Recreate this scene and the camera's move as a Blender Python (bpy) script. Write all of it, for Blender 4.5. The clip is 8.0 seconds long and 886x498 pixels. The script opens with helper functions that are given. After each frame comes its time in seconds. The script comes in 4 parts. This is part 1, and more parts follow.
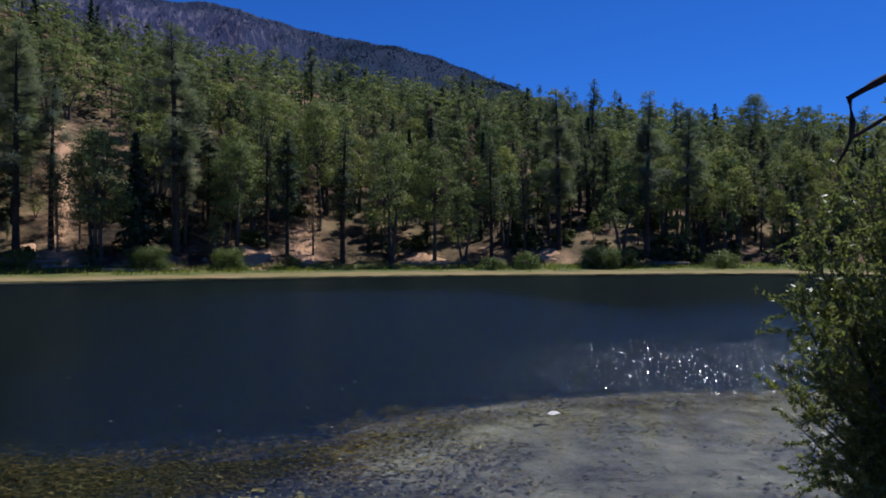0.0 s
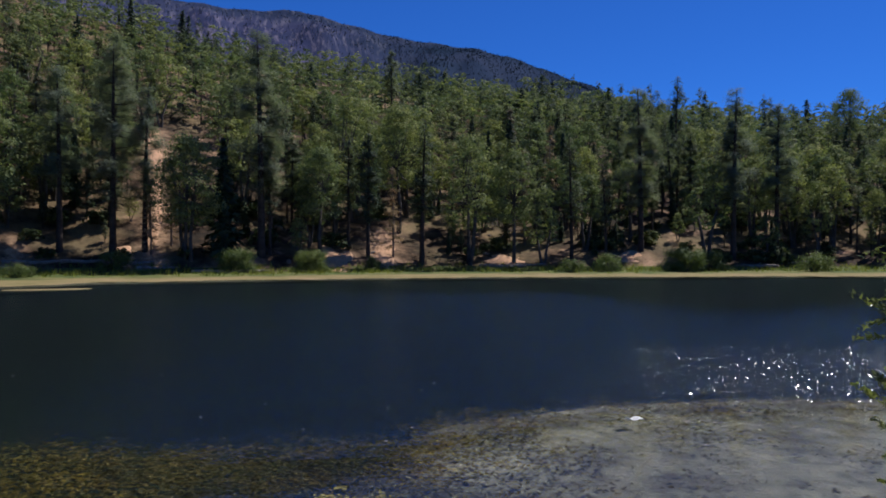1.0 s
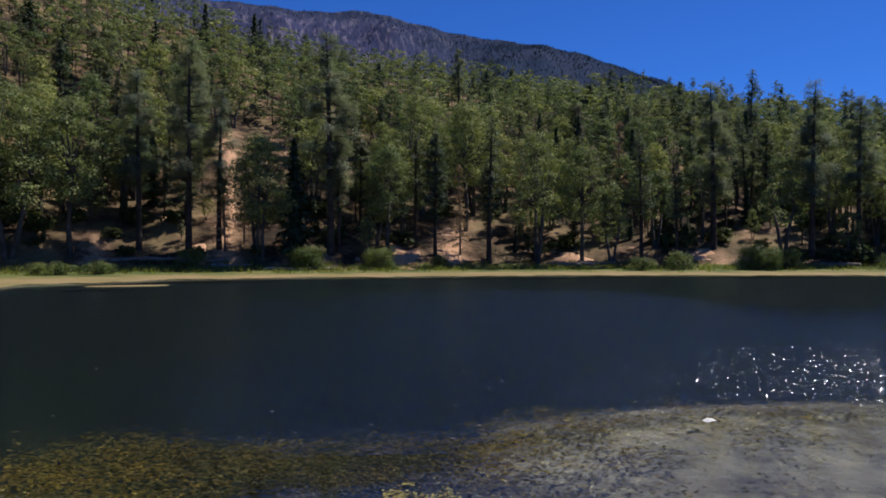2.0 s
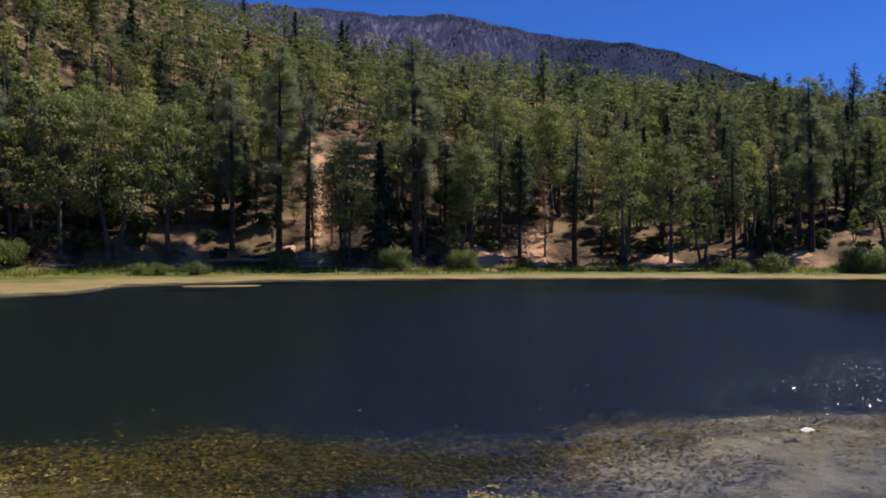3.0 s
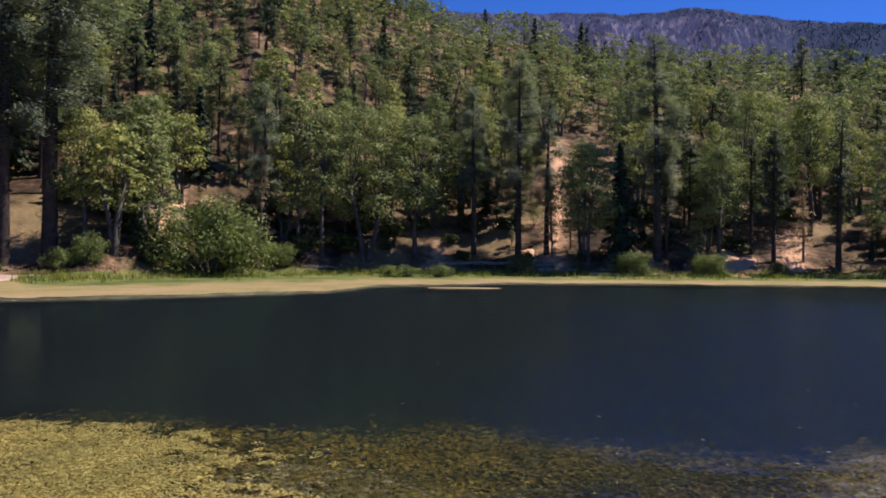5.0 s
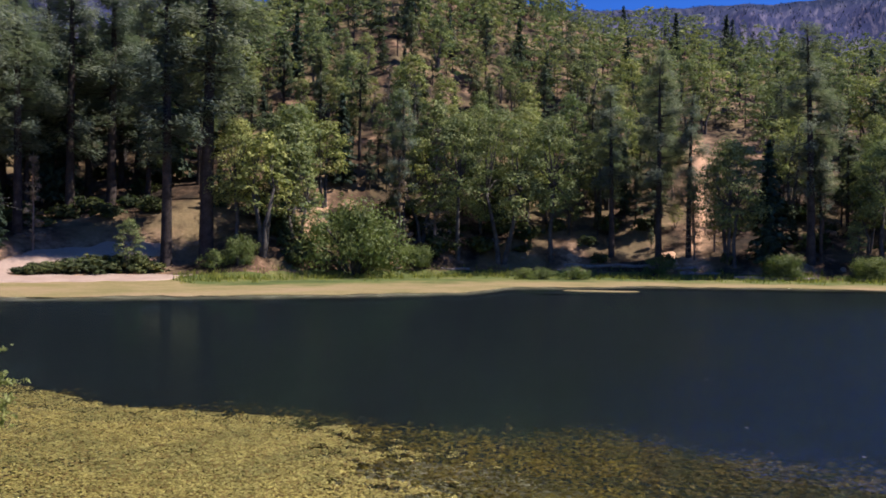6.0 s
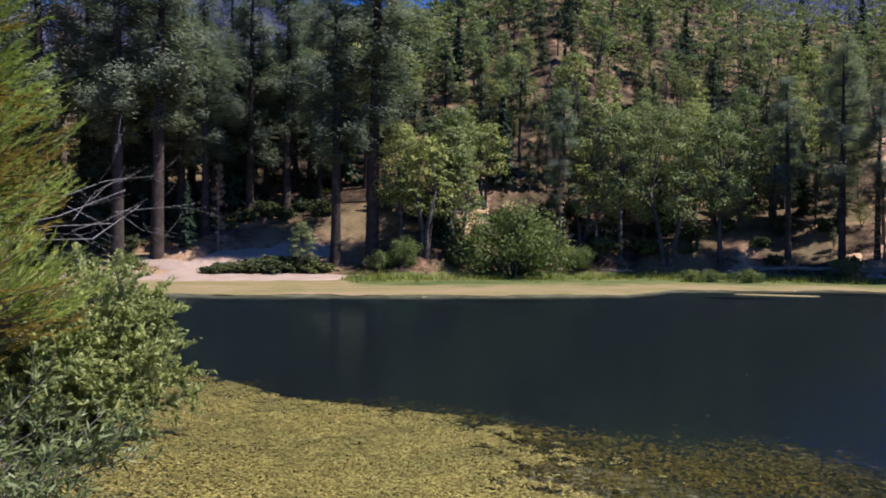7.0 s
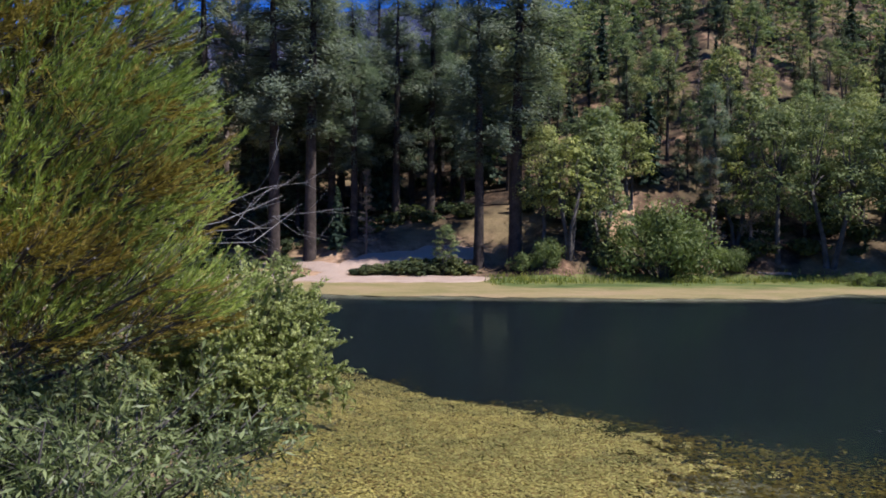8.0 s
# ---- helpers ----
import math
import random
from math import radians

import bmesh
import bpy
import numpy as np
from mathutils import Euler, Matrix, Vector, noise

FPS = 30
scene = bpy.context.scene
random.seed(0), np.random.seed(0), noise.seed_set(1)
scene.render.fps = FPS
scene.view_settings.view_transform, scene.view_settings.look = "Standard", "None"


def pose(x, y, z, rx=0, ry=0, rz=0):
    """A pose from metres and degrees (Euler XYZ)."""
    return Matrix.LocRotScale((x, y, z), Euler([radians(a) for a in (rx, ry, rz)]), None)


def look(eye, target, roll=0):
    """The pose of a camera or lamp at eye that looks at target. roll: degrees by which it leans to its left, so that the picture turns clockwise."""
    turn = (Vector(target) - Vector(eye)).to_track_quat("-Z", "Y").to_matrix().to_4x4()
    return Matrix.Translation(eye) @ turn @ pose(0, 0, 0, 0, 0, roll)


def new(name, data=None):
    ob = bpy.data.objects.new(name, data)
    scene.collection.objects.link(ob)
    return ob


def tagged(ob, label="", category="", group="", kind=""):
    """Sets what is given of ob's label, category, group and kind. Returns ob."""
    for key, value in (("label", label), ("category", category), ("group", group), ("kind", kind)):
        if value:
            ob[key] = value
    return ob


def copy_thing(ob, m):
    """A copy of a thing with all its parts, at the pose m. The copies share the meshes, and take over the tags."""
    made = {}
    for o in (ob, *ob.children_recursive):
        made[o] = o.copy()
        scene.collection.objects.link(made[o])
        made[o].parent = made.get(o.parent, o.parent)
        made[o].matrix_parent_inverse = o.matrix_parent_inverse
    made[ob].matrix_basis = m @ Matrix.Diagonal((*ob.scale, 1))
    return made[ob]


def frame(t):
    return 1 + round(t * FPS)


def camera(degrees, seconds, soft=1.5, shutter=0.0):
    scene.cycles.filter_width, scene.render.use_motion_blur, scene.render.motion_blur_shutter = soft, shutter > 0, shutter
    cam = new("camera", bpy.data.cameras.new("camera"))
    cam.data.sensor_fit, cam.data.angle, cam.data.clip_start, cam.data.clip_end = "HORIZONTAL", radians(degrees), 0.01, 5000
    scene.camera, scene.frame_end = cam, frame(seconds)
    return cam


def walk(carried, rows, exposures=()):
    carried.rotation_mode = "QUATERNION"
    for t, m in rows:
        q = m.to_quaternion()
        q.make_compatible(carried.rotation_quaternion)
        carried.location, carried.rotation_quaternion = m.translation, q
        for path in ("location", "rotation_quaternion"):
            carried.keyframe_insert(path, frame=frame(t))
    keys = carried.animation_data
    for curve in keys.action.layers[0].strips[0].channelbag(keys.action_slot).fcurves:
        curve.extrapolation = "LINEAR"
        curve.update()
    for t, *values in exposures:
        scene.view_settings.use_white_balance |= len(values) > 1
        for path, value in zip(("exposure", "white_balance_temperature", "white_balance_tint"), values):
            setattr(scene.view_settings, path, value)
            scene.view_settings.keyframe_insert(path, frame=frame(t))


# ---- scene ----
EYE = 2.2
ROWS = [
    (0.0, 0.0, 0.0, 0.0, 0.0, 0.0),
    (0.5, -0.003, 0.0, 2.55, 0.03, -0.02),
    (1.0, -0.008, 0.0, 5.70, 0.15, 0.0),
    (1.5, -0.011, -0.001, 8.11, 0.06, -0.01),
    (3.0, -0.022, -0.003, 16.61, 0.11, -0.07),
    (3.5, -0.027, -0.005, 20.39, 0.20, -0.17),
    (4.0, -0.032, -0.007, 24.47, 0.27, -0.23),
    (4.5, -0.037, -0.010, 29.00, 0.30, -0.30),
    (6.0, -0.053, -0.021, 43.44, 0.41, -0.50),
    (6.5, -0.058, -0.026, 48.80, 0.44, -0.62),
    (7.0, -0.063, -0.033, 54.94, 0.39, -0.61),
    (7.5, -0.067, -0.039, 60.41, 0.47, -0.58),
    (8.0, -0.070, -0.045, 65.22, 0.45, -0.55),
]
cam = camera(58.35, 8.0, soft=1.8)
walk(cam, [(t, pose(x, y, EYE, 90 + pitch, roll, yaw)) for t, x, y, yaw, pitch, roll in ROWS],
     exposures=((0.0, 0.04, 5850, 14), (1.5, 0.14, 6150, 15), (3.5, 0.44, 6850, 22), (4.5, 0.61, 6700, 23), (6.5, 0.75, 6150, 21), (8.0, 0.70, 5800, 18)))

# ---- daylight ----
SUN_AZ, SUN_EL = -44.0, 57.0
world = bpy.data.worlds.new("sky")
scene.world = world
world.use_nodes = True
wn = world.node_tree.nodes
sky = wn.new("ShaderNodeTexSky")
sky.sky_type = "NISHITA"
sky.sun_disc = False
sky.sun_elevation, sky.sun_rotation = radians(SUN_EL), radians(-SUN_AZ)
sky.altitude, sky.air_density, sky.dust_density, sky.ozone_density = 2200, 1.0, 0.2, 4.0
tint = wn.new("ShaderNodeMix")
tint.data_type, tint.blend_type = "RGBA", "MULTIPLY"
tint.inputs["Factor"].default_value = 1.0
tint.inputs[7].default_value = (.205, .54, 1.11, 1)
world.node_tree.links.new(sky.outputs["Color"], tint.inputs[6])
world.node_tree.links.new(tint.outputs[2], wn["Background"].inputs["Color"])
wn["Background"].inputs["Strength"].default_value = 0.08
sun = new("sun", bpy.data.lights.new("sun", "SUN"))
sun.data.energy, sun.data.angle, sun.data.color = 5.0, radians(0.53), (1.0, 0.95, 0.86)
sun.matrix_world = look((-60 * math.sin(radians(SUN_AZ)), 60 * math.cos(radians(SUN_AZ)), 60 * math.tan(radians(SUN_EL))), (0, 0, 0))

# ---- terrain: polar plan, azimuth in degrees to the left of +y, radius from the viewpoint ----
def knots(text):
    pairs = [p.split(":") for p in text.split()]
    return np.array([float(p[0]) for p in pairs]), np.array([float(p[1]) for p in pairs])


WATER_EDGE = knots("-70:82 -40:82 -22:77.4 -9:69.5 3.4:66 11:63.5 19:61.7 24:60.6 29:60 32.4:57.1 38.8:54 40.3:49.5 42:46.8 48:44 56:42.4 68:42.2 74:43.5 78:47 90:45 110:45")
BANK = knots("-70:98 -22:97 -9:86.5 3:85 11:80.7 19:76 24:75.4 32:78 41:77 50:70.5 58:65 64:65 73:63 78:67 90:66 110:66")
CREST_R = knots("-70:200 -22:200 0:190 20:185 33:170 45:165 58:160 70:150 110:150")
CREST_Z = knots("-70:22 -35:25 -22:30 -10:35.5 0:40.2 20:50 33:56 40:66 47:72 54:63 60:48 70:29 85:22 110:20")
WEED_EDGE = knots("-60:15 -24:13.4 -12.7:12.1 -4.7:11.2 3.4:10.1 9:9.4 15:8.95 21:8.95 29:9.2 36:9.4 42:9.75 49:10.2 57:10.8 65:11.8 69:13.2 73:15.2 78:18 95:24")
NEAR_SHORE = knots("-80:18 -40:9 -22:5.5 -14:3.6 -10:1.9 -7.5:0.6 -4:2.2 0:3.9 2.5:4.9 4:5.2 8:5.4 20:7 40:10 80:16")


def spot(az, r):
    return -r * math.sin(radians(az)), r * math.cos(radians(az))


def at_az(table, az):
    return np.interp(az, table[0], table[1])


def ease(u):
    u = np.clip(u, 0, 1)
    return u * u * (3 - 2 * u)


def lumps(x, y):
    """Gullies and hummocks, -1 to 1."""
    return (np.sin(x * .11 + 1.3 * np.sin(y * .07)) * .5 + np.sin(y * .17 + x * .05 + 2 * np.sin(x * .09)) * .3 + np.sin(x * .43 + y * .31) * .2)


def ground_z(x, y):
    x, y = np.asarray(x, float), np.asarray(y, float)
    az, r = np.degrees(np.arctan2(-x, y)), np.hypot(x, y)
    azc = np.clip(az, -70, 110)
    edge, bank = at_az(WATER_EDGE, azc), at_az(BANK, azc)
    # far side: shallow band, bank, hillside up to the crest and gently down behind it
    run = at_az(CREST_R, azc) - bank
    u = (r - bank) / run
    hill = at_az(CREST_Z, azc) * np.where(u < 1, np.clip(u, 0, 1) * (1 - .12 * ease(u)), .88 * np.exp(-np.clip(u - 1, 0, 9) * .35))
    # gentle apron behind the beach
    hill = hill * (1 - ease((azc - 57) / 5) * (1 - ease((r - bank + 1) / 12)))
    far = .12 + .35 * ease((r - bank + 3) / 5) + hill + lumps(x, y) * 1.3 * ease((r - bank - 2) / 25)
    band = -.12 + .24 * ease((r - edge) / np.maximum(bank - edge - 2, 3))
    deep = -.2 - 3.4 * ease((edge - r) / 3)
    outer = np.where(r > bank - 3, far, np.where(r > edge, band, deep))
    # near side: weed shelf and the bank under the viewpoint
    off = y - np.interp(x, NEAR_SHORE[0], NEAR_SHORE[1])
    weed = at_az(WEED_EDGE, np.clip(az, -60, 95))
    # earlier drop and hollow lower the bed so its depth colour darkens
    drop = 1.7 * ease((az - 6) / 8)
    hollow = 1.3 * np.exp(-((az - 23) / 9) ** 2) * ease((off - .5) / 2)
    shelf = -.04 - .32 * ease(off / 5) - hollow - 3.2 * ease((r - weed + drop) / 4.5)
    bankside = np.minimum(-off * .22, .85 + .02 * np.clip(-off - 4, 0, 200)) + .05 * lumps(x * 3, y * 3) * ease(-off)
    near = np.where(off > 0, shelf, bankside)
    return np.where((off <= 0) & ((r < 42) | (az < -75) | (az > 110)), near, np.where(r < 30, np.maximum(near, deep), outer))

# ---- materials ----
def shader(name):
    m = bpy.data.materials.new(name)
    m.use_nodes = True
    nt = m.node_tree
    return m, nt, nt.nodes["Principled BSDF"], nt.nodes["Material Output"]


def node(nt, kind, **values):
    n = nt.nodes.new(kind)
    for k, v in values.items():
        n.inputs[k].default_value = v
    return n


def ramp(nt, fac, stops):
    n = nt.nodes.new("ShaderNodeValToRGB")
    e = n.color_ramp.elements
    while len(e) < len(stops):
        e.new(0.5)
    for el, (p, c) in zip(e, stops):
        el.position, el.color = p, (*c, 1)
    nt.links.new(fac, n.inputs["Fac"])
    return n.outputs["Color"]


def noise_tex(nt, scale, detail=4.0, rough=0.6, coord=None):
    n = node(nt, "ShaderNodeTexNoise", Scale=scale, Detail=detail, Roughness=rough)
    if coord is None:
        coord = nt.nodes.new("ShaderNodeTexCoord").outputs["Object"]
    nt.links.new(coord, n.inputs["Vector"])
    return n.outputs["Fac"]


def mix(nt, fac, a, b, mode="MIX"):
    n = nt.nodes.new("ShaderNodeMix")
    n.data_type, n.blend_type = "RGBA", mode
    for sock, v in ((n.inputs["Factor"], fac), (n.inputs[6], a), (n.inputs[7], b)):
        if isinstance(v, bpy.types.NodeSocket):
            nt.links.new(v, sock)
        elif isinstance(v, tuple):
            sock.default_value = (*v, 1)
        else:
            sock.default_value = v
    return n.outputs[2]


def bump(nt, bsdf, height, strength, distance):
    n = node(nt, "ShaderNodeBump", Strength=strength, Distance=distance)
    nt.links.new(height, n.inputs["Height"])
    nt.links.new(n.outputs["Normal"], bsdf.inputs["Normal"])


def rough_stuff(name, stops, scale, fine, roughness=0.95, bump_d=0.03, world_space=True):
    """Earth, stone, bark: a coarse and a fine grain with relief."""
    m, nt, b, out = shader(name)
    co = nt.nodes.new("ShaderNodeNewGeometry").outputs["Position"] if world_space else nt.nodes.new("ShaderNodeTexCoord").outputs["Object"]
    big, small = noise_tex(nt, scale, 5, .6, co), noise_tex(nt, fine, 4, .65, co)
    c = ramp(nt, big, stops)
    c = mix(nt, .6, c, ramp(nt, small, [(.3, (.35, .35, .35)), (.7, (1, 1, 1))]), "MULTIPLY")
    nt.links.new(c, b.inputs["Base Color"])
    b.inputs["Roughness"].default_value = roughness
    b.inputs["Specular IOR Level"].default_value = .2
    bump(nt, b, small, .8, bump_d)
    return m


def leaf(name, dark, light, cast=1.0, joined=False, odd=None, odd_share=0.0, gloss=0.75, through_light=0.35):
    """Leaves: each one its own shade, each plant its own cast, some light passing through."""
    m, nt, b, out = shader(name)
    geo = nt.nodes.new("ShaderNodeNewGeometry")
    info = nt.nodes.new("ShaderNodeObjectInfo")
    isl = geo.outputs["Random Per Island"]
    c = ramp(nt, isl, [(0, dark), (1, light)])
    # plants joined into one wood differ by where they stand
    pick_plant = noise_tex(nt, .17, 1, .5, geo.outputs["Position"]) if joined else info.outputs["Random"]
    spread = nt.nodes.new("ShaderNodeMapRange")
    spread.inputs[1].default_value, spread.inputs[2].default_value = (.33, .67) if joined else (0, 1)
    nt.links.new(pick_plant, spread.inputs[0])
    tone = ramp(nt, spread.outputs[0], [(0, (.62, .72, .74)), (.5, (.95, .97, .94)), (1, (1.2, 1.15, .92))])
    c = mix(nt, cast, c, tone, "MULTIPLY")
    patch = noise_tex(nt, .45, 2, .5, geo.outputs["Position"])
    c = mix(nt, .6 * cast, c, ramp(nt, patch, [(.35, (.62, .72, .72)), (.65, (1.2, 1.15, 1.0))]), "MULTIPLY")
    tuft = noise_tex(nt, 1.5, 2, .6, geo.outputs["Position"])
    c = mix(nt, .8 * cast, c, ramp(nt, tuft, [(.36, (.42, .5, .5)), (.62, (1.3, 1.26, 1.15))]), "MULTIPLY")
    if odd:
        pick = nt.nodes.new("ShaderNodeMath")
        pick.operation = "LESS_THAN"
        frac = nt.nodes.new("ShaderNodeMath")
        frac.operation = "FRACT"
        mul = nt.nodes.new("ShaderNodeMath")
        mul.operation = "MULTIPLY"
        mul.inputs[1].default_value = 17.31
        nt.links.new(isl, mul.inputs[0])
        nt.links.new(mul.outputs[0], frac.inputs[0])
        nt.links.new(frac.outputs[0], pick.inputs[0])
        pick.inputs[1].default_value = odd_share
        c = mix(nt, pick.outputs[0], c, odd)
    nt.links.new(c, b.inputs["Base Color"])
    b.inputs["Roughness"].default_value = gloss
    b.inputs["Specular IOR Level"].default_value = .15
    tr = nt.nodes.new("ShaderNodeBsdfTranslucent")
    nt.links.new(mix(nt, 1.0, c, (1.0, 1.12, .75), "MULTIPLY"), tr.inputs["Color"])
    ms = nt.nodes.new("ShaderNodeMixShader")
    ms.inputs[0].default_value = through_light
    nt.links.new(b.outputs[0], ms.inputs[1])
    nt.links.new(tr.outputs[0], ms.inputs[2])
    nt.links.new(ms.outputs[0], out.inputs["Surface"])
    return m


SAND = rough_stuff("beach_sand", [(.3, (.36, .26, .19)), (.7, (.45, .34, .26))], .5, 9, bump_d=.02)
ROCK = rough_stuff("pale_rock", [(.3, (.16, .13, .10)), (.7, (.42, .35, .28))], 1.2, 9)
LOG = rough_stuff("weathered_log", [(.3, (.16, .12, .09)), (.7, (.38, .32, .27))], 2.5, 14)
BARK_PINE = rough_stuff("pine_bark", [(.3, (.03, .024, .02)), (.7, (.10, .075, .06))], 1.5, 12)
BARK_OAK = rough_stuff("oak_bark", [(.3, (.05, .045, .04)), (.7, (.15, .13, .11))], 1.5, 12)
DEAD = rough_stuff("dead_wood", [(.3, (.10, .075, .06)), (.7, (.28, .21, .17))], 1.2, 10)
GREY_WOOD = rough_stuff("grey_twig", [(.3, (.18, .16, .15)), (.7, (.42, .40, .38))], 2, 14)
BARE_SOIL = rough_stuff("orange_sand", [(.3, (.47, .27, .15)), (.7, (.72, .44, .26))], .8, 6, bump_d=.06)
LEAF_OAK = leaf("oak_leaf", (.175, .190, .080), (.32, .335, .146), through_light=.34)
LEAF_SCRUB = leaf("scrub_leaf", (.055, .068, .03), (.12, .13, .055), through_light=.25)
LEAF_SHORE = leaf("shore_willow_leaf", (.105, .135, .042), (.22, .25, .085), cast=.5, gloss=.5, through_light=.35)
LEAF_PINE = leaf("pine_needles", (.088, .105, .074), (.178, .195, .135), through_light=.34)
LEAF_WOOD_OAK = leaf("upper_oak_leaf", (.135, .152, .074), (.255, .276, .13), joined=True, through_light=.34)
LEAF_WOOD_PINE = leaf("upper_pine_needles", (.07, .086, .062), (.145, .162, .112), joined=True, through_light=.34)
LEAF_OLD_PINE = leaf("old_pine_needles", (.162, .182, .135), (.248, .27, .20), cast=.6, through_light=.36)
LEAF_FIR = leaf("fir_needles", (.045, .064, .042), (.09, .118, .072), through_light=.2)
LEAF_DEAD = leaf("dead_needles", (.24, .155, .115), (.44, .32, .25), through_light=.2)
LEAF_OVER = leaf("sunlit_willow_leaf", (.14, .155, .05), (.28, .29, .105), cast=.3, gloss=.3, through_light=.5)
LEAF_SAGE = leaf("sage_willow_leaf", (.21, .235, .08), (.45, .46, .18), cast=.4, gloss=.4, through_light=.42)
# distant conifers, the air's blue haze mixed into their colour
LEAF_FAR = leaf("hazed_conifer", (.03, .04, .06), (.055, .066, .09), cast=.3, through_light=.3)
LEAF_SILVER = leaf("silver_willow_leaf", (.095, .12, .042), (.28, .31, .14), cast=.5, gloss=.4, through_light=.35)
LEAF_GRASS = leaf("grass_blade", (.10, .13, .03), (.28, .28, .08), through_light=.4)
LEAF_PLUME = leaf("plume_needles", (.235, .30, .06), (.48, .54, .14), cast=.7, odd=(.46, .36, .1), odd_share=.06, through_light=.32)
LEAF_WEED = leaf("water_weed", (.165, .140, .040), (.375, .325, .105), cast=.5, odd=(.15, .10, .028), odd_share=.22, gloss=.5, through_light=.15)
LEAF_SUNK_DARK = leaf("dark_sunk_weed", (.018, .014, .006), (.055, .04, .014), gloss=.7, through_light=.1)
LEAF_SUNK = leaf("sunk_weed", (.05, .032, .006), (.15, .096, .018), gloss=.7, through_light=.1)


def lakebed_material():
    m, nt, b, out = shader("ground_and_lakebed")
    pos = nt.nodes.new("ShaderNodeNewGeometry").outputs["Position"]
    big, small = noise_tex(nt, .3, 5, .6, pos), noise_tex(nt, 4, 5, .65, pos)
    # dark litter tones, deepened to carry some of the shade under the trees
    soil = ramp(nt, big, [(.40, (.038, .027, .017)), (.55, (.14, .088, .05)), (.69, (.48, .295, .18))])
    litter = ramp(nt, noise_tex(nt, .9, 6, .7, pos), [(.42, (.14, .115, .09)), (.60, (1, 1, 1))])
    soil = mix(nt, .75, soil, litter, "MULTIPLY")
    dry = ramp(nt, noise_tex(nt, .13, 4, .6, pos), [(.46, (0, 0, 0)), (.62, (.6, .6, .6))])
    soil = mix(nt, dry, soil, (.29, .215, .105))
    bare = nt.nodes.new("ShaderNodeAttribute")
    bare.attribute_name = "sand"
    open_sand = ramp(nt, noise_tex(nt, 1.6, 5, .7, pos), [(.3, (.30, .175, .095)), (.6, (.58, .37, .22))])
    clear = mix(nt, 1.0, bare.outputs["Color"], ramp(nt, noise_tex(nt, .7, 4, .7, pos), [(.36, (.15, .15, .15)), (.52, (1, 1, 1))]), "MULTIPLY")
    soil = mix(nt, clear, soil, open_sand)
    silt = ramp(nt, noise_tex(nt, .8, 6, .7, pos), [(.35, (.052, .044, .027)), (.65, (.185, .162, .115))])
    # near-black blue: light lost in deep water, painted onto the bed
    depth_dark = (.0012, .0034, .0052)
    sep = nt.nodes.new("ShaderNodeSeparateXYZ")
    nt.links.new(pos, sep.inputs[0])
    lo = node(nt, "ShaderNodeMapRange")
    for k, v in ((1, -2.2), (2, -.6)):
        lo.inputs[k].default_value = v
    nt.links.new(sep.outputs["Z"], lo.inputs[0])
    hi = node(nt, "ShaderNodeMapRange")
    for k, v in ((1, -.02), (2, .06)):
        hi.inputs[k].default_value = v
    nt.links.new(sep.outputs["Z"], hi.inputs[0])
    c = mix(nt, hi.outputs[0], mix(nt, lo.outputs[0], depth_dark, silt), soil)
    c = mix(nt, .5, c, ramp(nt, small, [(.3, (.45, .45, .45)), (.7, (1, 1, 1))]), "MULTIPLY")
    nt.links.new(c, b.inputs["Base Color"])
    b.inputs["Roughness"].default_value = .95
    b.inputs["Specular IOR Level"].default_value = .15
    bump(nt, b, small, .8, .1)
    return m


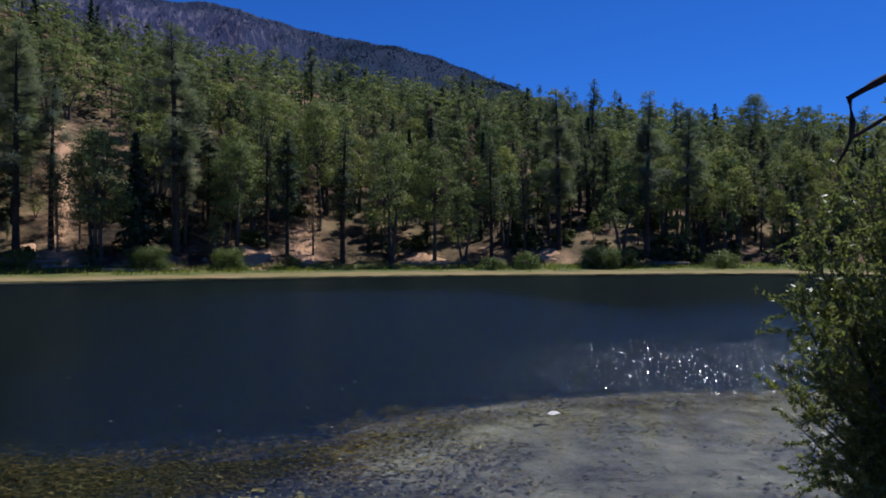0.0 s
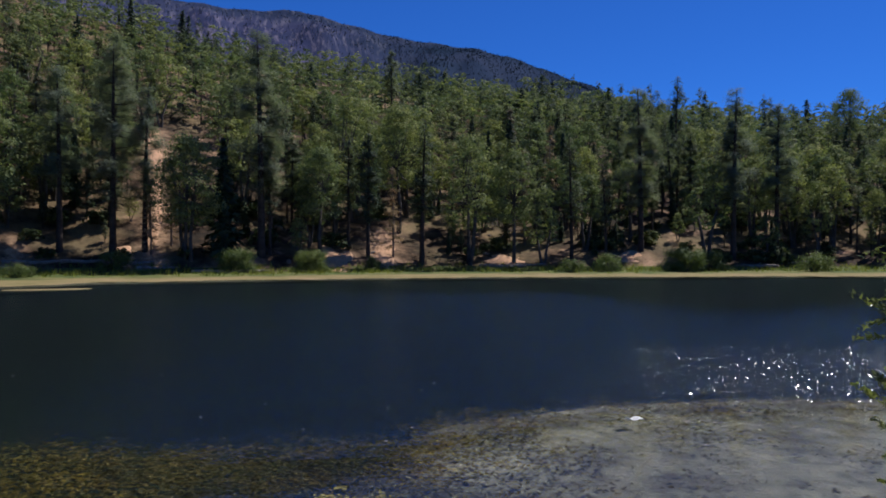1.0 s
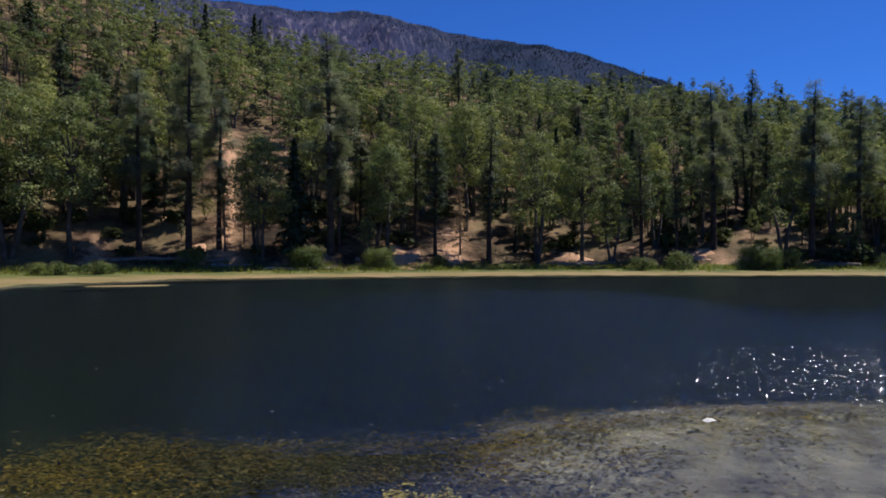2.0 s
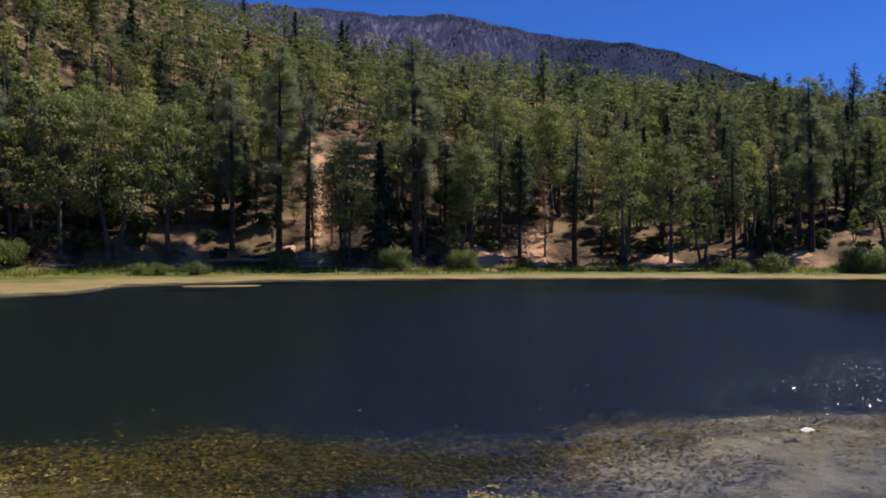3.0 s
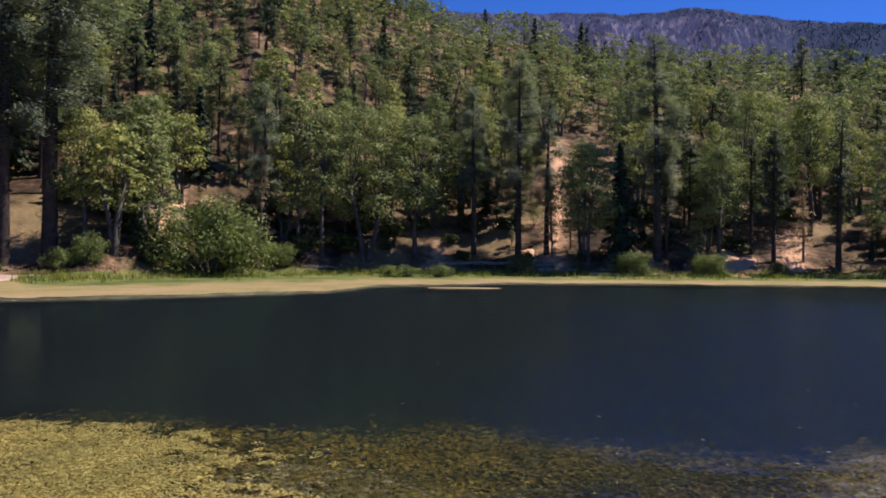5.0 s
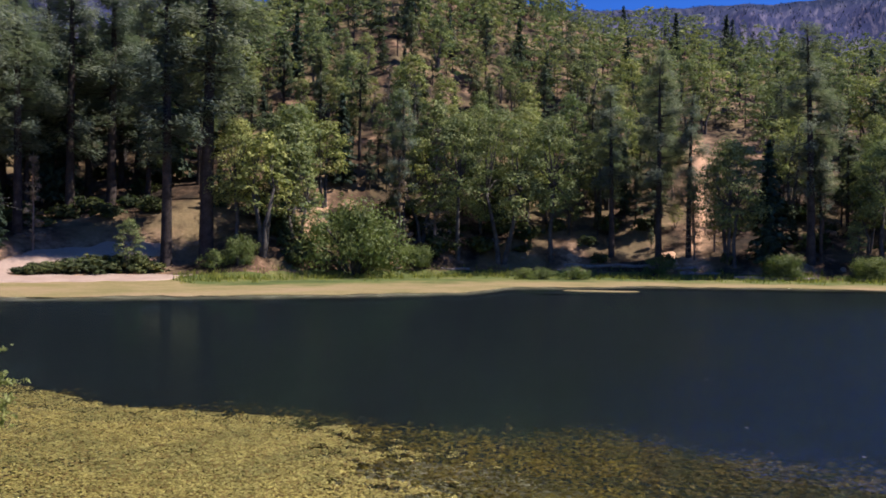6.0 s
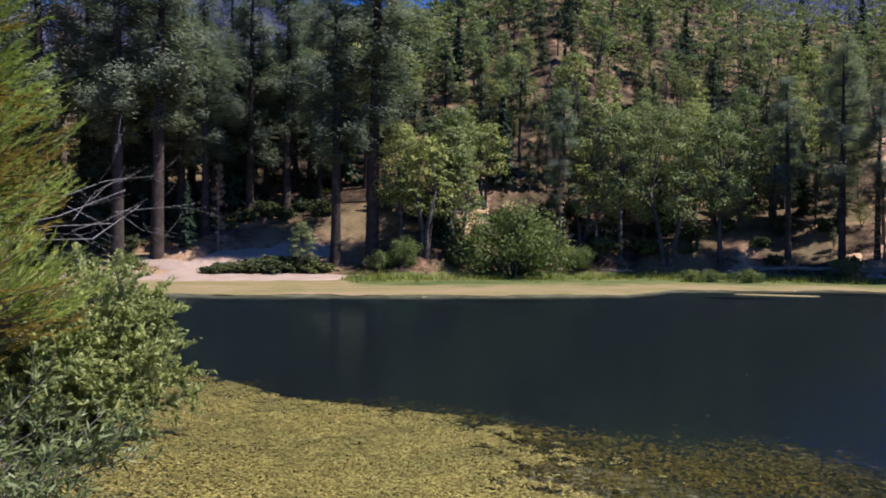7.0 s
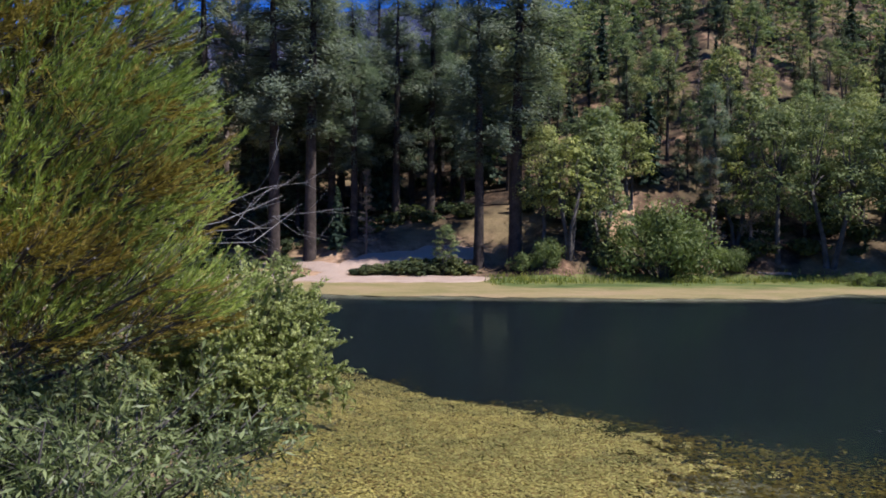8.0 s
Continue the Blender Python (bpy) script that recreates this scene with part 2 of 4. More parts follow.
def water_material():
    m, nt, b, out = shader("lake_water")
    pos = nt.nodes.new("ShaderNodeNewGeometry").outputs["Position"]
    at = nt.nodes.new("ShaderNodeAttribute")
    at.attribute_name = "ripple"

    def calc(op, a, c, d=None):
        n = nt.nodes.new("ShaderNodeMath")
        n.operation = op
        for sock, v in zip(n.inputs, (a, c, d)):
            if isinstance(v, bpy.types.NodeSocket):
                nt.links.new(v, sock)
            elif v is not None:
                sock.default_value = v
        return n.outputs[0]

    # smooth wavelets, longer swell, and patches of wind
    small, mid, swell, wind = noise_tex(nt, 18.0, 0, .5, pos), noise_tex(nt, 7.0, 1, .5, pos), noise_tex(nt, 1.6, 2, .5, pos), noise_tex(nt, .09, 3, .6, pos)
    h = calc("MULTIPLY_ADD", mid, .75, calc("MULTIPLY_ADD", swell, 1.2, calc("MULTIPLY", small, .5)))
    gust = calc("MULTIPLY_ADD", wind, 1.6, -.05)
    h = calc("MULTIPLY", calc("MULTIPLY", h, gust), at.outputs["Fac"])
    bend = node(nt, "ShaderNodeBump", Strength=1.0, Distance=.07)
    nt.links.new(h, bend.inputs["Height"])
    deep = node(nt, "ShaderNodeBsdfRefraction", Color=(.80, .88, .86, 1), Roughness=.02, IOR=1.33)
    shine = node(nt, "ShaderNodeBsdfGlossy", Color=(.56, .9, 1, 1))
    nt.links.new(calc("MULTIPLY_ADD", at.outputs["Fac"], .14, .02), shine.inputs["Roughness"])
    fres = node(nt, "ShaderNodeFresnel", IOR=1.33)
    for n in (deep, shine, fres):
        nt.links.new(bend.outputs["Normal"], n.inputs["Normal"])
    # wavelets hide their far sides at a low angle, so the gloss levels off
    fac = calc("MINIMUM", calc("MULTIPLY", fres.outputs[0], .6), calc("MULTIPLY_ADD", at.outputs["Fac"], .055, .085))
    ms = nt.nodes.new("ShaderNodeMixShader")
    nt.links.new(fac, ms.inputs[0])
    nt.links.new(deep.outputs[0], ms.inputs[1])
    nt.links.new(shine.outputs[0], ms.inputs[2])
    nt.nodes.remove(b)
    nt.links.new(ms.outputs[0], out.inputs["Surface"])
    return m


def wavelet_material():
    """Thin wavelet facets with a faint mirror gloss, added to make sun glitter."""
    m, nt, b, out = shader("glitter_facet")
    shine = node(nt, "ShaderNodeBsdfGlossy", Color=(.13, .135, .14, 1), Roughness=.2)
    nt.nodes.remove(b)
    nt.links.new(shine.outputs[0], out.inputs["Surface"])
    return m


def sedge_material():
    """Tan drying algae by the water, green sedge on the slightly higher ground behind."""
    m, nt, b, out = shader("shore_sedge")
    pos = nt.nodes.new("ShaderNodeNewGeometry").outputs["Position"]
    at = nt.nodes.new("ShaderNodeAttribute")
    at.attribute_name = "inland"
    big, small = noise_tex(nt, .22, 5, .65, pos), noise_tex(nt, 5, 4, .65, pos)
    tan = ramp(nt, big, [(.33, (.19, .165, .058)), (.5, (.26, .205, .088)), (.66, (.31, .225, .115))])
    green = ramp(nt, big, [(.33, (.055, .08, .022)), (.5, (.11, .135, .035)), (.68, (.20, .18, .06))])
    where = nt.nodes.new("ShaderNodeMath")
    where.operation = "MULTIPLY_ADD"
    nt.links.new(noise_tex(nt, .35, 3, .6, pos), where.inputs[0])
    where.inputs[1].default_value = .7
    nt.links.new(at.outputs["Fac"], where.inputs[2])
    c = mix(nt, ramp(nt, where.outputs[0], [(.72, (0, 0, 0)), (.95, (1, 1, 1))]), tan, green)
    c = mix(nt, .5, c, ramp(nt, small, [(.3, (.4, .4, .4)), (.7, (1, 1, 1))]), "MULTIPLY")
    nt.links.new(c, b.inputs["Base Color"])
    b.inputs["Roughness"].default_value = .95
    b.inputs["Specular IOR Level"].default_value = .15
    bump(nt, b, small, .8, .05)
    return m


MAT_GREEN = sedge_material()
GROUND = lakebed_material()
WAVELET = wavelet_material()
WATER = water_material()


def mountain_material():
    """Burnt slope: dark scrub with pale chutes and bleached trunks running down the fall line. The blue of distant air
    is painted into its colours.
    """
    m, nt, b, out = shader("hazed_burnt_slope")
    at = nt.nodes.new("ShaderNodeAttribute")
    at.attribute_name = "fall_line"
    pos = nt.nodes.new("ShaderNodeNewGeometry").outputs["Position"]
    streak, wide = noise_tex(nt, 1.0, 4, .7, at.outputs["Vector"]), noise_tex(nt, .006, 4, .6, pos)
    # base tones shifted to blue in place of air haze
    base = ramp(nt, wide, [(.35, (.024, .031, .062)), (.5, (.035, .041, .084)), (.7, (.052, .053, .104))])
    pale = ramp(nt, streak, [(.5, (0, 0, 0)), (.72, (1, 1, 1))])
    burnt = nt.nodes.new("ShaderNodeAttribute")
    burnt.attribute_name = "burnt"
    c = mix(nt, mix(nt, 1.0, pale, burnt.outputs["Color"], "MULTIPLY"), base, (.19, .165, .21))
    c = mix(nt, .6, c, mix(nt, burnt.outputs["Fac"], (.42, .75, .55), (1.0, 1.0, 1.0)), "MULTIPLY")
    nt.links.new(c, b.inputs["Base Color"])
    b.inputs["Roughness"].default_value = 1.0
    b.inputs["Specular IOR Level"].default_value = 0
    bump(nt, b, wide, .5, 3.0)
    return m


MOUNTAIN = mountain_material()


# ---- mesh helpers ----
class Shape:
    """Gathers vertices and faces for one mesh."""

    def __init__(self):
        self.v, self.f, self.n = [], [], 0

    def add(self, verts, faces):
        verts = np.asarray(verts, float).reshape(-1, 3)
        self.v.append(verts)
        self.f.extend([tuple(i + self.n for i in f) for f in faces])
        self.n += len(verts)

    def leaves(self, corners):
        """corners: (k, 3 or 4, 3)"""
        k, c = corners.shape[:2]
        self.v.append(corners.reshape(-1, 3))
        idx = (np.arange(c * k) + self.n).reshape(-1, c)
        self.f.extend(map(tuple, idx.tolist()))
        self.n += c * k

    def tube(self, line, radii, sides=6):
        line = [Vector(p) for p in line]
        ring, faces = [], []
        for i, p in enumerate(line):
            way = (line[min(i + 1, len(line) - 1)] - line[max(i - 1, 0)]).normalized()
            side = way.orthogonal().normalized() if abs(way.z) < .95 else (Vector((1, 0, 0)) - way * way.x).normalized()
            up = way.cross(side)
            for k in range(sides):
                a = 2 * math.pi * k / sides
                ring.append(p + (side * math.cos(a) + up * math.sin(a)) * radii[i])
        for i in range(len(line) - 1):
            for k in range(sides):
                a, b = i * sides + k, i * sides + (k + 1) % sides
                faces.append((a, b, b + sides, a + sides))
        faces.append(tuple(range((len(line) - 1) * sides, len(line) * sides)))
        self.add([tuple(p) for p in ring], faces)

    def mesh(self, name, material, smooth=False):
        me = bpy.data.meshes.new(name)
        me.from_pydata(np.concatenate(self.v).tolist() if self.v else [], [], self.f)
        me.materials.append(material)
        if smooth:
            me.polygons.foreach_set("use_smooth", [True] * len(me.polygons))
        me.update()
        return me


def part(name, shape, material, parent, label="", smooth=False):
    ob = new(name, shape.mesh(name, material, smooth))
    ob.parent = parent
    return tagged(ob, label)


def thing(name, label, category, group="", kind="", at=None):
    ob = new(name)
    ob.empty_display_size = .3
    if at is not None:
        ob.matrix_basis = at
    return tagged(ob, label, category, group, kind)


rng = np.random.default_rng(7)


def unit(v):
    return v / np.maximum(np.linalg.norm(v, axis=-1, keepdims=True), 1e-9)


def cards(places, length, width, face=None, loose=.6, along=None, gen=rng, points=3):
    """Leaves or sprays at the places: pointed slips that face roughly the given way (any way without it) and run roughly along the other."""
    k = len(places)
    n = unit(gen.normal(size=(k, 3)))
    if face is not None:
        n = unit(face + n * loose)
    d = gen.normal(size=(k, 3)) * (1.0 if along is None else .45)
    if along is not None:
        d = d + along
    d = unit(d - n * (d * n).sum(1, keepdims=True))
    s = np.cross(n, d)
    ln = length * gen.uniform(.6, 1.3, (k, 1))
    wd = width * gen.uniform(.6, 1.3, (k, 1))
    a, c = places - d * ln * .5, places + d * ln * .5
    if points == 3:
        return np.stack([a + s * wd * .5, c, a - s * wd * .5], 1)
    m = places + d * ln * gen.uniform(-.15, .1, (k, 1))
    return np.stack([a, m + s * wd * .5, c, m - s * wd * .5], 1)


# ---- trees: nominal height 10, scaled where they stand ----
def pine_shapes(seed, bare=.4, lean=.02, full=1.0, width=.17, fine=1.0):
    g = np.random.default_rng(seed)
    wood, crown = Shape(), Shape()
    bend = g.normal(size=2) * lean
    axis = [(bend[0] * 10 * t * t, bend[1] * 10 * t * t, 10 * t) for t in np.linspace(0, 1, 9)]
    wood.tube([(0, 0, -.3), *axis], [.24, .2, .17, .155, .14, .125, .105, .08, .05, .015], 8)
    spots, ways = [], []
    z = bare * 10
    while z < 9.9:
        t = z / 10
        u = (t - bare) / (1 - bare)
        reach = 10 * width * min(1, .5 + 2 * u) * (1 - u) ** .6 + .12
        for k in range(int(g.integers(3, 6))):
            if g.random() < .22:
                continue
            a = g.uniform(0, 2 * math.pi)
            ln = reach * g.uniform(.4, 1.25)
            out = np.array([math.cos(a), math.sin(a), 0])
            lift = g.uniform(-.25, .12) + .35 * u
            base = np.array([bend[0] * 10 * t * t, bend[1] * 10 * t * t, z])
            tip = base + out * ln + np.array([0, 0, lift * ln])
            if ln > .5:
                wood.tube([base, base * .5 + tip * .5 - np.array([0, 0, .06 * ln]), tip], [.028, .018, .006], 3)
            n = max(4, int(ln * 15 * full * fine ** 2))
            f = g.uniform(.3, 1.02, n) ** .7
            p = base + (tip - base) * f[:, None] + g.normal(size=(n, 3)) * np.array([.13, .13, .09]) * (.5 + ln * .45)
            spots.append(p)
            ways.append(np.tile(out + np.array([0, 0, .35]), (n, 1)))
        z += g.uniform(.16, .34)
    spots, ways = np.concatenate(spots), np.concatenate(ways)
    for _ in range(2):
        crown.leaves(cards(spots + g.normal(size=spots.shape) * .11, .44 / fine, .12 / fine, np.array([0, 0, 1.0]) + ways * .4, .55, ways, g))
    # a few dead stubs under the crown
    for _ in range(7):
        zz, a = g.uniform(.18, bare) * 10, g.uniform(0, 6.3)
        wood.tube([(0, 0, zz), (math.cos(a) * .5, math.sin(a) * .5, zz - .05)], [.02, .006], 3)
    return wood, crown


def fir_shapes(seed, width=.16):
    g = np.random.default_rng(seed)
    wood, crown = Shape(), Shape()
    wood.tube([(0, 0, -.3), (0, 0, 3), (.03, 0, 7), (0, 0, 10)], [.17, .13, .07, .01], 7)
    spots, ways = [], []
    z = .7
    while z < 9.95:
        u = z / 10
        reach = 10 * width * (1 - u) ** .75 + .06
        for k in range(6):
            a, ln = g.uniform(0, 6.283), reach * g.uniform(.65, 1.12)
            out = np.array([math.cos(a), math.sin(a), -.25 + .5 * u])
            n = max(2, int(ln * 9))
            f = g.uniform(.25, 1, n)
            spots.append(np.array([0, 0, z]) + out * (ln * f)[:, None] + g.normal(size=(n, 3)) * .07)
            ways.append(np.tile(out, (n, 1)))
        z += g.uniform(.16, .26)
    spots, ways = np.concatenate(spots), np.concatenate(ways)
    crown.leaves(cards(spots, .5, .3, np.array([0, 0, .8]) + ways * .6, .6, ways, g))
    return wood, crown


def oak_shapes(seed, spread=.34, low=.3, lobes=30, leaves=95, slip=.27):
    """Several leaning stems, limbs to billowing clumps, each clump a shell of leaves that face outwards."""
    g = np.random.default_rng(seed)
    wood, crown = Shape(), Shape()
    heads = []
    turn0, stems = g.uniform(0, 6.283), int(g.integers(1, 4))
    for k in range(stems):
        a = turn0 + k * 6.283 / stems + g.normal() * .3
        out = np.array([math.cos(a), math.sin(a), 0]) * (0 if stems == 1 else 1)
        head = out * spread * 10 * g.uniform(.3, .5) + np.array([g.normal() * .2, g.normal() * .2, 10 * (low + .18)])
        wood.tube([out * .12 - np.array([0, 0, .3]), out * .3 + np.array([g.normal() * .1, g.normal() * .1, 10 * low * .6]), head], [.2, .15, .1], 6)
        heads.append(head)
    for k in range(lobes):
        a, q = k * 2.4 + g.normal() * .4, g.uniform(.25, 1) ** .5
        h = low + .03 + (.93 - low) * ((k + g.uniform(0, 1)) / lobes)
        belly = math.sin(math.pi * min(1, (h - low + .12) / (1.08 - low))) ** .6
        c = np.array([math.cos(a) * q * spread * 10 * belly * .85, math.sin(a) * q * spread * 10 * belly * .85, h * 10 - .3])
        rad = g.uniform(.5, 1.05)
        head = min(heads, key=lambda p: np.linalg.norm(p - c))
        if k % 2 == 0:
            wood.tube([head, head * .5 + c * .5 + g.normal(size=3) * .2, c], [.07, .045, .015], 4)
        n = int(leaves * rad ** 1.5)
        d = unit(g.normal(size=(n, 3)))
        d[:, 2] = np.where(d[:, 2] < -.35, -d[:, 2] * .6, d[:, 2])
        p = c + d * rad * g.uniform(.5, 1.12, (n, 1)) * np.array([1.1, 1.1, .78])
        crown.leaves(cards(p, slip, slip * .8, d + np.array([0, 0, .3]), .45, None, g))
    return wood, crown


def snag_shapes(seed, needles=True):
    g = np.random.default_rng(seed)
    wood, twigs = Shape(), Shape()
    wood.tube([(0, 0, -.3), (.05, 0, 4), (.1, .1, 8), (.15, .1, 10)], [.14, .1, .06, .015], 6)
    spots = []
    for k in range(60):
        z, a = g.uniform(1.2, 9.6), g.uniform(0, 6.283)
        ln = (1.5 * (1 - z / 10.5) + .25) * g.uniform(.5, 1.1)
        tip = np.array([.1 + math.cos(a) * ln, .05 + math.sin(a) * ln, z + g.uniform(-.35, .2) * ln])
        wood.tube([(.08, .05, z), tip], [.022, .006], 3)
        n = 22
        f = g.uniform(.3, 1, (n, 1))
        spots.append(np.array([.08, .05, z]) * (1 - f) + tip * f + g.normal(size=(n, 3)) * .09)
    twigs.leaves(cards(np.concatenate(spots), .34, .075, None, 1, None, g))
    return wood, twigs


def bush_shapes(seed, leaves=2600, size=.16, slim=.35, flat=.8):
    """A rounded shrub one metre high and about 1.3 m wide, many stems from the ground."""
    g = np.random.default_rng(seed)
    wood, crown = Shape(), Shape()
    tips = []
    for k in range(26):
        a, q = g.uniform(0, 6.283), g.uniform(.1, .62)
        h = math.sqrt(max(.05, 1 - (q / .75) ** 2)) * (g.uniform(.7, .95) if k % 2 else g.uniform(.18, .6))
        tip = np.array([math.cos(a) * q, math.sin(a) * q, h])
        wood.tube([(tip[0] * .1, tip[1] * .1, -.03), tip * np.array([.45, .45, .6]), tip], [.018, .012, .004], 4)
        tips.append(tip)
    per = leaves // len(tips)
    for tip in tips:
        d = unit(g.normal(size=(per, 3)))
        p = tip * np.array([1, 1, flat]) + d * g.uniform(.05, .27, (per, 1))
        p[:, 2] = np.abs(p[:, 2]) + .02
        crown.leaves(cards(p, size, size * slim, d + np.array([0, 0, .3]), .7, np.array([tip[0], tip[1], .6]), g))
    return wood, crown


def prototype(name, shapes, wood_mat, leaf_mat, label, category, group, crown_name="crown", scale=1.0):
    """A first plant of its kind, kept as the pattern for the others."""
    wood, crown = shapes
    ob = thing(name, label, category, group)
    part("trunk", wood, wood_mat, ob, smooth=True)
    part(crown_name, crown, leaf_mat, ob)
    return [ob, False]


def stand(ob_used, az, r, h, turn, wide=1.0, nominal=10.0, sink=.1, label=""):
    """Set the pattern itself the first time, a copy after that."""
    x, y = spot(az, r)
    s = h / nominal
    m = Matrix.Translation((x, y, float(ground_z(x, y)) - sink)) @ Matrix.Rotation(turn, 4, "Z") @ Matrix.Diagonal((s * wide, s * wide, s, 1))
    ob = ob_used[0]
    if ob_used[1]:
        ob = copy_thing(ob_used[0], m @ Matrix.Diagonal((*[1 / c for c in ob_used[0].scale], 1)))
    else:
        ob.matrix_basis = m
        ob_used[1] = True
    if label:
        tagged(ob, label)
    return ob


# ---- ground, lake, mountain ----
def polar_sheet(radii, azimuths, height):
    shape = Shape()
    az, rr = np.meshgrid(np.radians(azimuths), radii)
    x, y = -rr * np.sin(az), rr * np.cos(az)
    z = height(x, y)
    na = len(azimuths)
    faces = [(i * na + k, (i + 1) * na + k, (i + 1) * na + k + 1, i * na + k + 1) for i in range(len(radii) - 1) for k in range(na - 1)]
    shape.add(np.stack([x, y, z], -1), faces)
    return shape


# open sandy chutes between the trees: azimuth, half width, nearest, farthest
CHUTES = ((25.6, .8, 74, 112), (9.9, 1.0, 74, 93), (13.2, 1.2, 72, 84), (34.6, .9, 72, 83), (21, .8, 73, 79), (52.5, .7, 72, 82), (18.5, .6, 73, 78), (1.8, 1.2, 80, 85.5), (-4.2, .6, 80, 87), (-8.9, .5, 84, 90))
# flat open places behind the beach, kept free of trees
GLADES = ((67, 5.5, 60, 76), (75.5, 1.5, 60, 69))


def sand_share(x, y):
    """How far the litter gives way to bare orange sand."""
    az, r = np.degrees(np.arctan2(-x, y)), np.hypot(x, y)
    share = 0 * az
    for c, w, n, f in CHUTES:
        wander = az - c + .35 * np.sin(r * .45 + c) + .2 * np.sin(r * 1.3 + 2 * c)
        share = np.maximum(share, np.exp(-(np.abs(wander) / (w * 1.05)) ** 2.5) * ease((r - n + 2) / 3) * ease((f + 2 - r) / 5))
    glade = ease((az - 61) / 3) * ease((86 - az) / 4) * ease((r - at_az(BANK, np.clip(az, -70, 110)) + 1) / 2) * ease((at_az(BANK, np.clip(az, -70, 110)) + 10 - r) / 4)
    return np.maximum(share, .75 * glade)


radii = np.concatenate([[.01], np.arange(.2, 22, .45), np.arange(22, 120, 1.5), np.arange(120, 320, 5), np.geomspace(330, 4500, 18)])
sheet = polar_sheet(radii, np.concatenate([np.arange(-180, -36, 4.0), np.arange(-36, 98, .5), np.arange(98, 180.5, 4.1), [180]]), ground_z)
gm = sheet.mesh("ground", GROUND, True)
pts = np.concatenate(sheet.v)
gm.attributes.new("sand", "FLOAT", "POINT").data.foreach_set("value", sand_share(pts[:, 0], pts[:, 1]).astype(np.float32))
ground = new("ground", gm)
tagged(ground, "tan sandy soil hillside and silty lake bottom", "ground", kind="structure")

wr = np.concatenate([np.arange(1, 22, .5), np.arange(22, 112, 2.0)])
waz = np.arange(-92, 116, 1.0)
sheet = polar_sheet(wr, waz, lambda x, y: x * 0)
wm = sheet.mesh("water", WATER, True)
pts = np.concatenate(sheet.v)
paz, prr = np.degrees(np.arctan2(-pts[:, 0], pts[:, 1])), np.hypot(pts[:, 0], pts[:, 1])
open_water = ease((prr - at_az(WEED_EDGE, np.clip(paz, -60, 95)) + .6) / 2.0) * (.06 + .94 * ease((at_az(WATER_EDGE, np.clip(paz, -70, 110)) - prr - 14 - 24 * ease((6 - paz) / 26) - 1.5 * np.sin(paz * .4)) / 14))
ripple = wm.attributes.new("ripple", "FLOAT", "POINT")
ripple.data.foreach_set("value", (.06 * (1 - .8 * ease((paz - 2) / 15)) + .94 * open_water * (1 - .9 * ease((paz - 4) / 36))).astype(np.float32))
water = new("water", wm)
water.visible_shadow = False
tagged(water, "dark blue rippled lake water with sun glitter", "lake", kind="structure")

band_az = np.arange(-70, 110.1, .5)
fr = np.linspace(0, 1, 16)
AZ, FR = np.meshgrid(band_az, fr)
e0, b0 = at_az(WATER_EDGE, AZ), at_az(BANK, AZ)
wob = .5 * np.sin(AZ * .7) + .22 * np.sin(AZ * 2.3 + 1) + .1 * np.sin(AZ * 7.3)
RR = e0 + wob * (1 - FR) + (b0 + .5 - e0) * FR
ra = np.radians(AZ)
bx, by = -RR * np.sin(ra), RR * np.cos(ra)
bz = np.maximum(ground_z(bx, by) + .03, .012 + .10 * FR + .02 * np.sin(bx * 2.1) * np.sin(by * 1.7))
shape = Shape()
nb = len(band_az)
shape.add(np.stack([bx, by, bz], -1), [(i * nb + k, (i + 1) * nb + k, (i + 1) * nb + k + 1, i * nb + k + 1) for i in range(len(fr) - 1) for k in range(nb - 1)])
mm = shape.mesh("shore_sedge_mat", MAT_GREEN, True)
mm.attributes.new("inland", "FLOAT", "POINT").data.foreach_set("value", (FR * (1 - .75 * ease((AZ - 60.5) / 2.5) * ease((84 - AZ) / 3))).ravel().astype(np.float32))
mat = new("shore_sedge_mat", mm)
tagged(mat, "yellow-green flat sedge and algae band along the shore", "shore plants", kind="structure")

RIDGE = knots("-60:3 -30:4 -12:8.3 -5:11.6 -2:12.7 0:13.5 3:14.3 6:14.7 9:15.1 12:15.8 16:16.7 20:16.5 24:16.8 30:16.9 36:17.2 45:17.5 60:17.3 66:17.4 70:17.3 80:16 110:10")


def mountain_z(x, y):
    az, r = np.degrees(np.arctan2(-x, y)), np.hypot(x, y)
    top = np.tan(np.radians(at_az(RIDGE, np.clip(az, -60, 110)))) * 1400
    u = (r - 500) / 900
    folds = 14 * np.sin(az * .7 + r * .004) + 7 * np.sin(az * 1.7 - r * .009) + 3 * np.sin(az * 3.1 + r * .02)
    return np.where(u < 1, top * np.clip(u, 0, 1) ** .9 + folds * ease(u) * ease((1 - u) * 3), top * (1 - (u - 1) * .8)) + (1.5 * np.sin(az * 2.3) + .4 * np.sin(az * 7.1)) * ease(u)


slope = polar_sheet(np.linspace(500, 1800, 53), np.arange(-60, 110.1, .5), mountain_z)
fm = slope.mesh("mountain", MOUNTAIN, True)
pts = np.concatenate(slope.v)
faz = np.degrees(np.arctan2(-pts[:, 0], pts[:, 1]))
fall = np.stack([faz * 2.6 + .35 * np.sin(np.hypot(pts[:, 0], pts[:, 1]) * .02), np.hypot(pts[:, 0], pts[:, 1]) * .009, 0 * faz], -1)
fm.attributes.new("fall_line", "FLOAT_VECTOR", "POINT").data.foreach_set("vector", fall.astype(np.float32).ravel())
